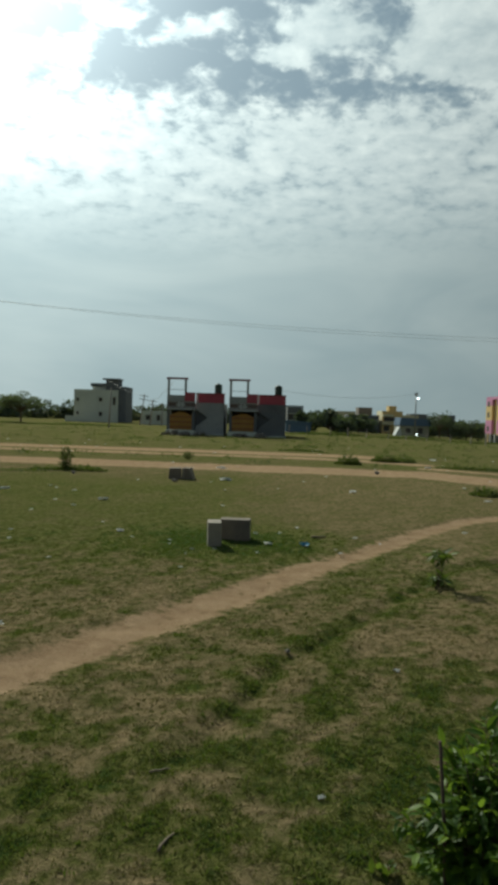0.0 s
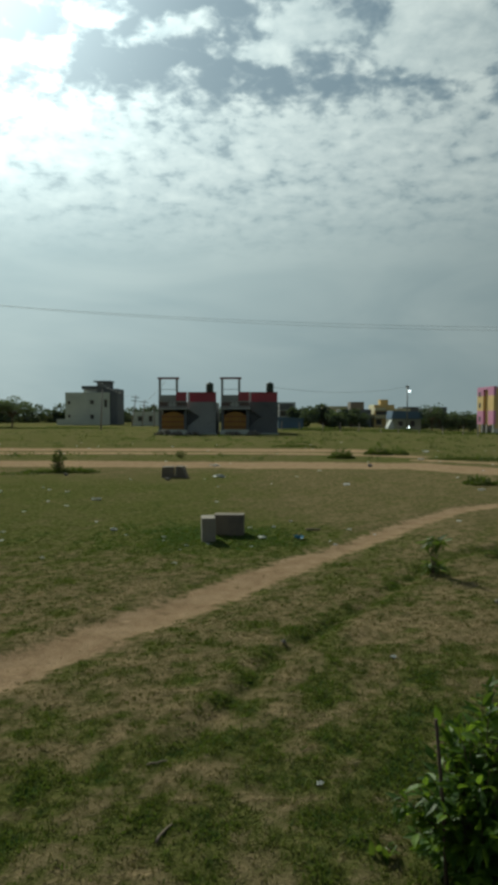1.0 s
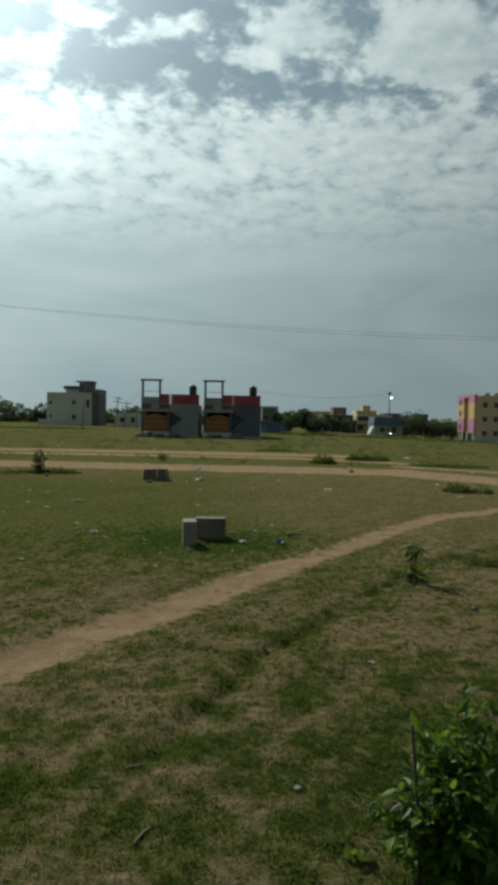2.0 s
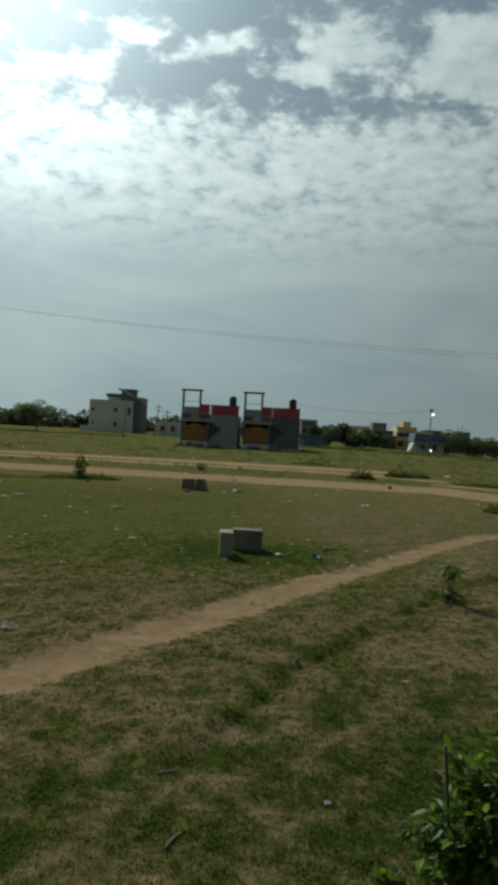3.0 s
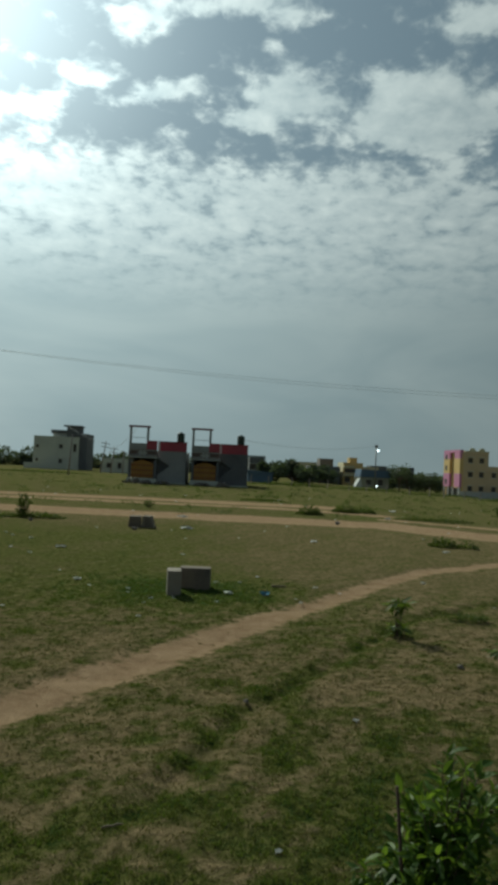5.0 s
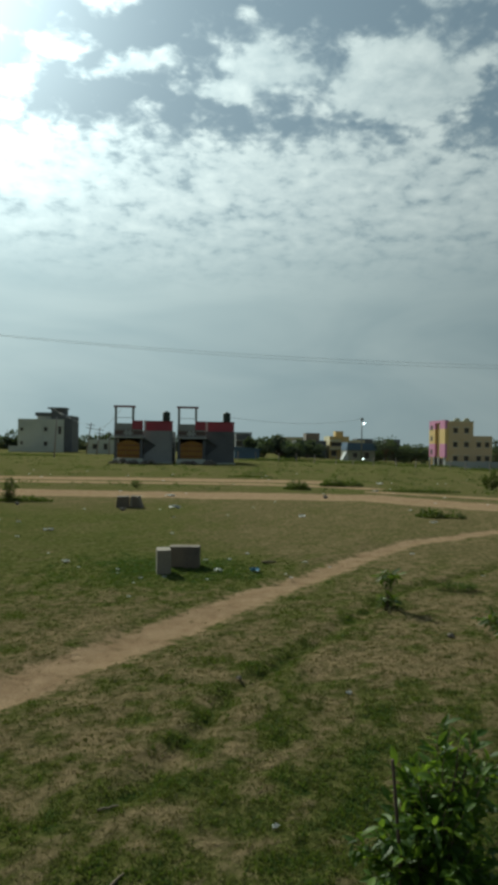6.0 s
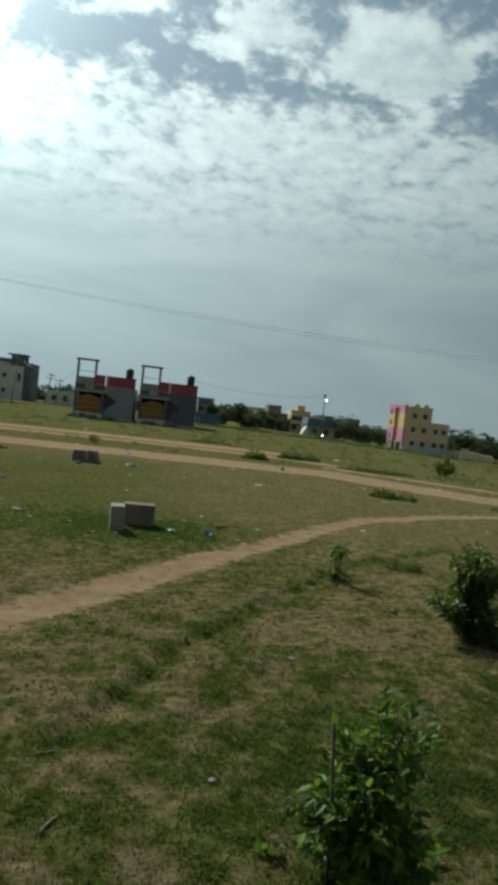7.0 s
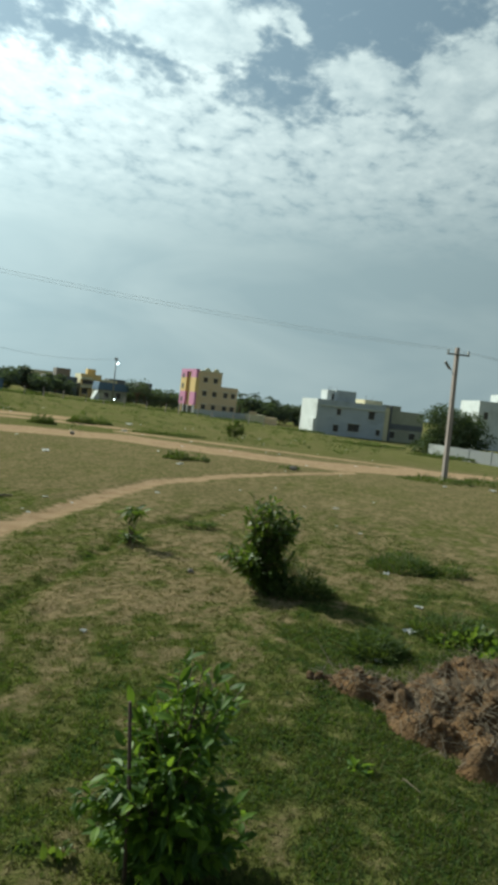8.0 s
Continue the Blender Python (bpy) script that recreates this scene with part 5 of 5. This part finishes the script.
def compound_wall():
    t = thing("compound_wall", on_ground(52.3, 60.6, 0, -85), "weathered pale grey compound wall along the field", "wall")
    for k in range(9):
        part("wall_panel", box(k * 3.0 + 0.003, k * 3.0 + 2.85, -0.09, 0.09, -0.8, 1.32), M_GREY if k else M_PALE, t)
        part("wall_post", box(k * 3.0 + 2.853, k * 3.0 + 3.0, -0.13, 0.13, -0.8, 1.45), M_GREY, t)


compound_wall()


# ---- trees ----
def tree(name, m, height, spread_r, trunk_h, clumps, leaves, leaf, seed, label, mat=None, flat=0.6):
    rng = np.random.default_rng(seed)
    t = thing(name, m, label, "tree")
    bm = tube([(0, 0, -0.6), (0.05, 0, trunk_h * 0.5), (0, 0.05, trunk_h)], [0.03 * height, 0.025 * height, 0.02 * height], 8)
    tips = []
    for k in range(clumps):
        a, q = rng.uniform(0, math.tau), rng.uniform(0.1, 1) ** 0.6
        p = Vector((math.cos(a) * q * spread_r, math.sin(a) * q * spread_r, trunk_h + (height - trunk_h) * (rng.uniform(0.0, 1.0) * (1 - 0.45 * q * q))))
        tube([(0, 0, trunk_h * rng.uniform(0.6, 1.0)), Vector(p) * 0.55 + Vector((0, 0, trunk_h * 0.3)), p], [0.016 * height, 0.01 * height, 0.004 * height], 5, bm)
        tips.append((p, spread_r * rng.uniform(0.22, 0.42)))
    part("trunk", bm, M_BARK, t)
    lv, lf = leaf_shape(*leaf)
    w = np.array([r * r for _, r in tips])
    pick = rng.choice(len(tips), leaves, p=w / w.sum())
    verts, faces = [], []
    for i in pick:
        p, r = tips[i]
        d = Vector(rng.normal(0, 1, 3)).normalized()
        c = p + Vector((d.x * r, d.y * r, d.z * r * flat)) * rng.uniform(0.45, 1.05)
        mm = np.array(leaf_pose(c, d + Vector((0, 0, 0.2)), rng) @ Matrix.Scale(rng.uniform(0.6, 1.3), 4))
        faces += [tuple(j + len(verts) * len(lv) for j in f) for f in lf]
        verts.append(lv @ mm[:3, :3].T + mm[:3, 3])
    me = bpy.data.meshes.new("crown")
    me.from_pydata(np.concatenate(verts).tolist(), [], faces)
    me.materials.append(mat or M_LEAFF)
    o = new("crown", me)
    o.parent = t
    return t


def palm(x, y, h, seed):
    rng = np.random.default_rng(seed)
    t = thing("palm_tree", on_ground(x, y), "tall coconut palm with drooping fronds behind the buildings", "palm tree", "palms")
    part("trunk", tube([(0, 0, -0.5), (0.2, 0, h * 0.5), (0.1, 0, h)], [0.22, 0.17, 0.13], 8), M_BARK, t)
    for k in range(13):
        a, el = k * 2.4, rng.uniform(-0.4, 1.5)
        bm = bmesh.new()
        ln = rng.uniform(2.2, 3.0)
        pts = []
        for i in range(9):
            u = i / 8
            pts.append(Vector((math.cos(a) * ln * u * math.cos(el * 0.6), math.sin(a) * ln * u * math.cos(el * 0.6), ln * (el * 0.7 * u - 0.75 * u * u))))
        tube(pts, [0.04 - 0.004 * i for i in range(9)], 4, bm)
        side = Vector((-math.sin(a), math.cos(a), 0))
        for i in range(1, 9):
            for s in (-1, 1):
                for j in (0, 0.5):
                    p = pts[i - 1].lerp(pts[i], j)
                    q = p + side * s * 0.55 * (1 - 0.5 * i / 9) + Vector((0, 0, -0.28)) + (pts[i] - pts[i - 1]) * 0.8
                    d = (pts[i] - pts[i - 1]).normalized() * 0.06
                    bm.faces.new([bm.verts.new(v) for v in (p - d, p + d, q)])
        o = part("frond", bm, M_LEAFF, t)
        o.location = (0.1, 0, h)


BIG = (0.40, 0.26)
DARKTREE = "dark green leafy tree standing at the edge of the field"
tree("tree", on_ground(-43.3, 120), 6.3, 3.6, 3.0, 34, 6000, (0.24, 0.13), 201, "flat-topped thorn tree beyond the field", M_LEAFA, 0.32)
tree("tree", on_ground(12.6, 112), 4.3, 3.2, 0.9, 26, 3610, BIG, 202, DARKTREE)
tree("tree", on_ground(8.6, 116), 3.6, 2.0, 0.8, 18, 2280, BIG, 203, DARKTREE)
tree("tree", on_ground(16.5, 118), 3.4, 2.4, 0.7, 18, 2280, BIG, 204, DARKTREE)
tree("tree", on_ground(57.2, 62.6), 6.3, 4.6, 0.7, 60, 16000, (0.28, 0.17), 205, "broad dark green tree behind the compound wall", M_LEAFB)
tree("tree", on_ground(39.0, 140), 5.8, 2.4, 2.5, 16, 700, (0.4, 0.2), 206, "thin feathery tree among the far buildings")
tree("tree", on_ground(43.5, 148), 4.6, 3.4, 0.8, 24, 2850, BIG, 207, DARKTREE)
tree("tree", on_ground(37.5, 150), 4.0, 3.4, 0.8, 24, 2850, BIG, 208, DARKTREE)
tree("tree", on_ground(49.5, 155), 4.8, 3.6, 0.8, 24, 2850, BIG, 209, DARKTREE)
tree("tree", on_ground(19.8, 128), 3.6, 3.0, 0.7, 18, 2280, BIG, 210, DARKTREE)
for k, (x, y, h, r) in enumerate(((64.5, 136, 5.4, 3.2), (69.0, 138, 5.0, 3.4), (73.0, 137, 5.4, 3.6), (76.5, 136, 4.8, 3.0), (66.5, 132, 3.8, 2.6), (85.0, 118, 6.0, 3.2))):
    tree("tree", on_ground(x, y), h, r, 0.9, 24, 2800, BIG, 220 + k, "dense dark green tree behind the field huts")
palm(62.5, 138, 5.6, 1)
palm(67.2, 140, 5.9, 2)
palm(71.9, 140, 5.6, 3)


def far_woods(name, x0, x1, y, h, n, seed, label):
    """A belt of far trees: trunks too far to tell, uneven crowns of many leaves."""
    rng = np.random.default_rng(seed)
    lv, lf = leaf_shape(0.9, 0.6)
    verts, faces = [], []
    crowns = []
    x = x0
    while x < x1:
        crowns.append((x, y + rng.uniform(-6, 10), h * rng.uniform(0.6, 1.15), rng.uniform(2.0, 3.8)))
        x += rng.uniform(1.6, 3.6)
    for cx, cy, ch, cr in crowns:
        for _ in range(n):
            d = rng.normal(0, 1, 3)
            d /= np.linalg.norm(d)
            q = rng.uniform(0.6, 1.0)
            p = Vector((cx + d[0] * cr * q, cy + d[1] * cr * q, ground_z(cx) + ch * (0.5 + 0.5 * d[2] * q)))
            mm = np.array(leaf_pose(p, Vector(d), rng) @ Matrix.Scale(rng.uniform(0.6, 1.3), 4))
            faces += [tuple(j + len(verts) * len(lv) for j in f) for f in lf]
            verts.append(lv @ mm[:3, :3].T + mm[:3, 3])
    me = bpy.data.meshes.new(name)
    me.from_pydata(np.concatenate(verts).tolist(), [], faces)
    me.materials.append(M_LEAFF)
    tagged(new(name, me), label, "trees", kind="stuff")


far_woods("far_trees", -120, -48, 200, 4.9, 300, 301, "belt of dark trees along the far edge of the field")
far_woods("far_trees", -48, 20, 205, 4.6, 280, 302, "belt of dark trees along the far edge of the field")
far_woods("far_trees", 20, 130, 210, 4.8, 240, 303, "belt of dark trees along the far edge of the field")
for k, (x, y, rx, h) in enumerate(((10, 98, 6, 0.7), (22, 100, 7, 0.8), (34, 104, 8, 0.8), (46, 104, 7, 0.8), (54, 96, 6, 0.7), (-30, 110, 9, 0.6), (-46, 112, 8, 0.6), (44, 62, 6, 0.5), (48, 54, 5, 0.6))):
    weed_patch(x, y, rx, 1.2, h, 2200, 400 + k, "scrubby green weeds along the far edge of the field", M_LEAFD, (0.20, 0.09))
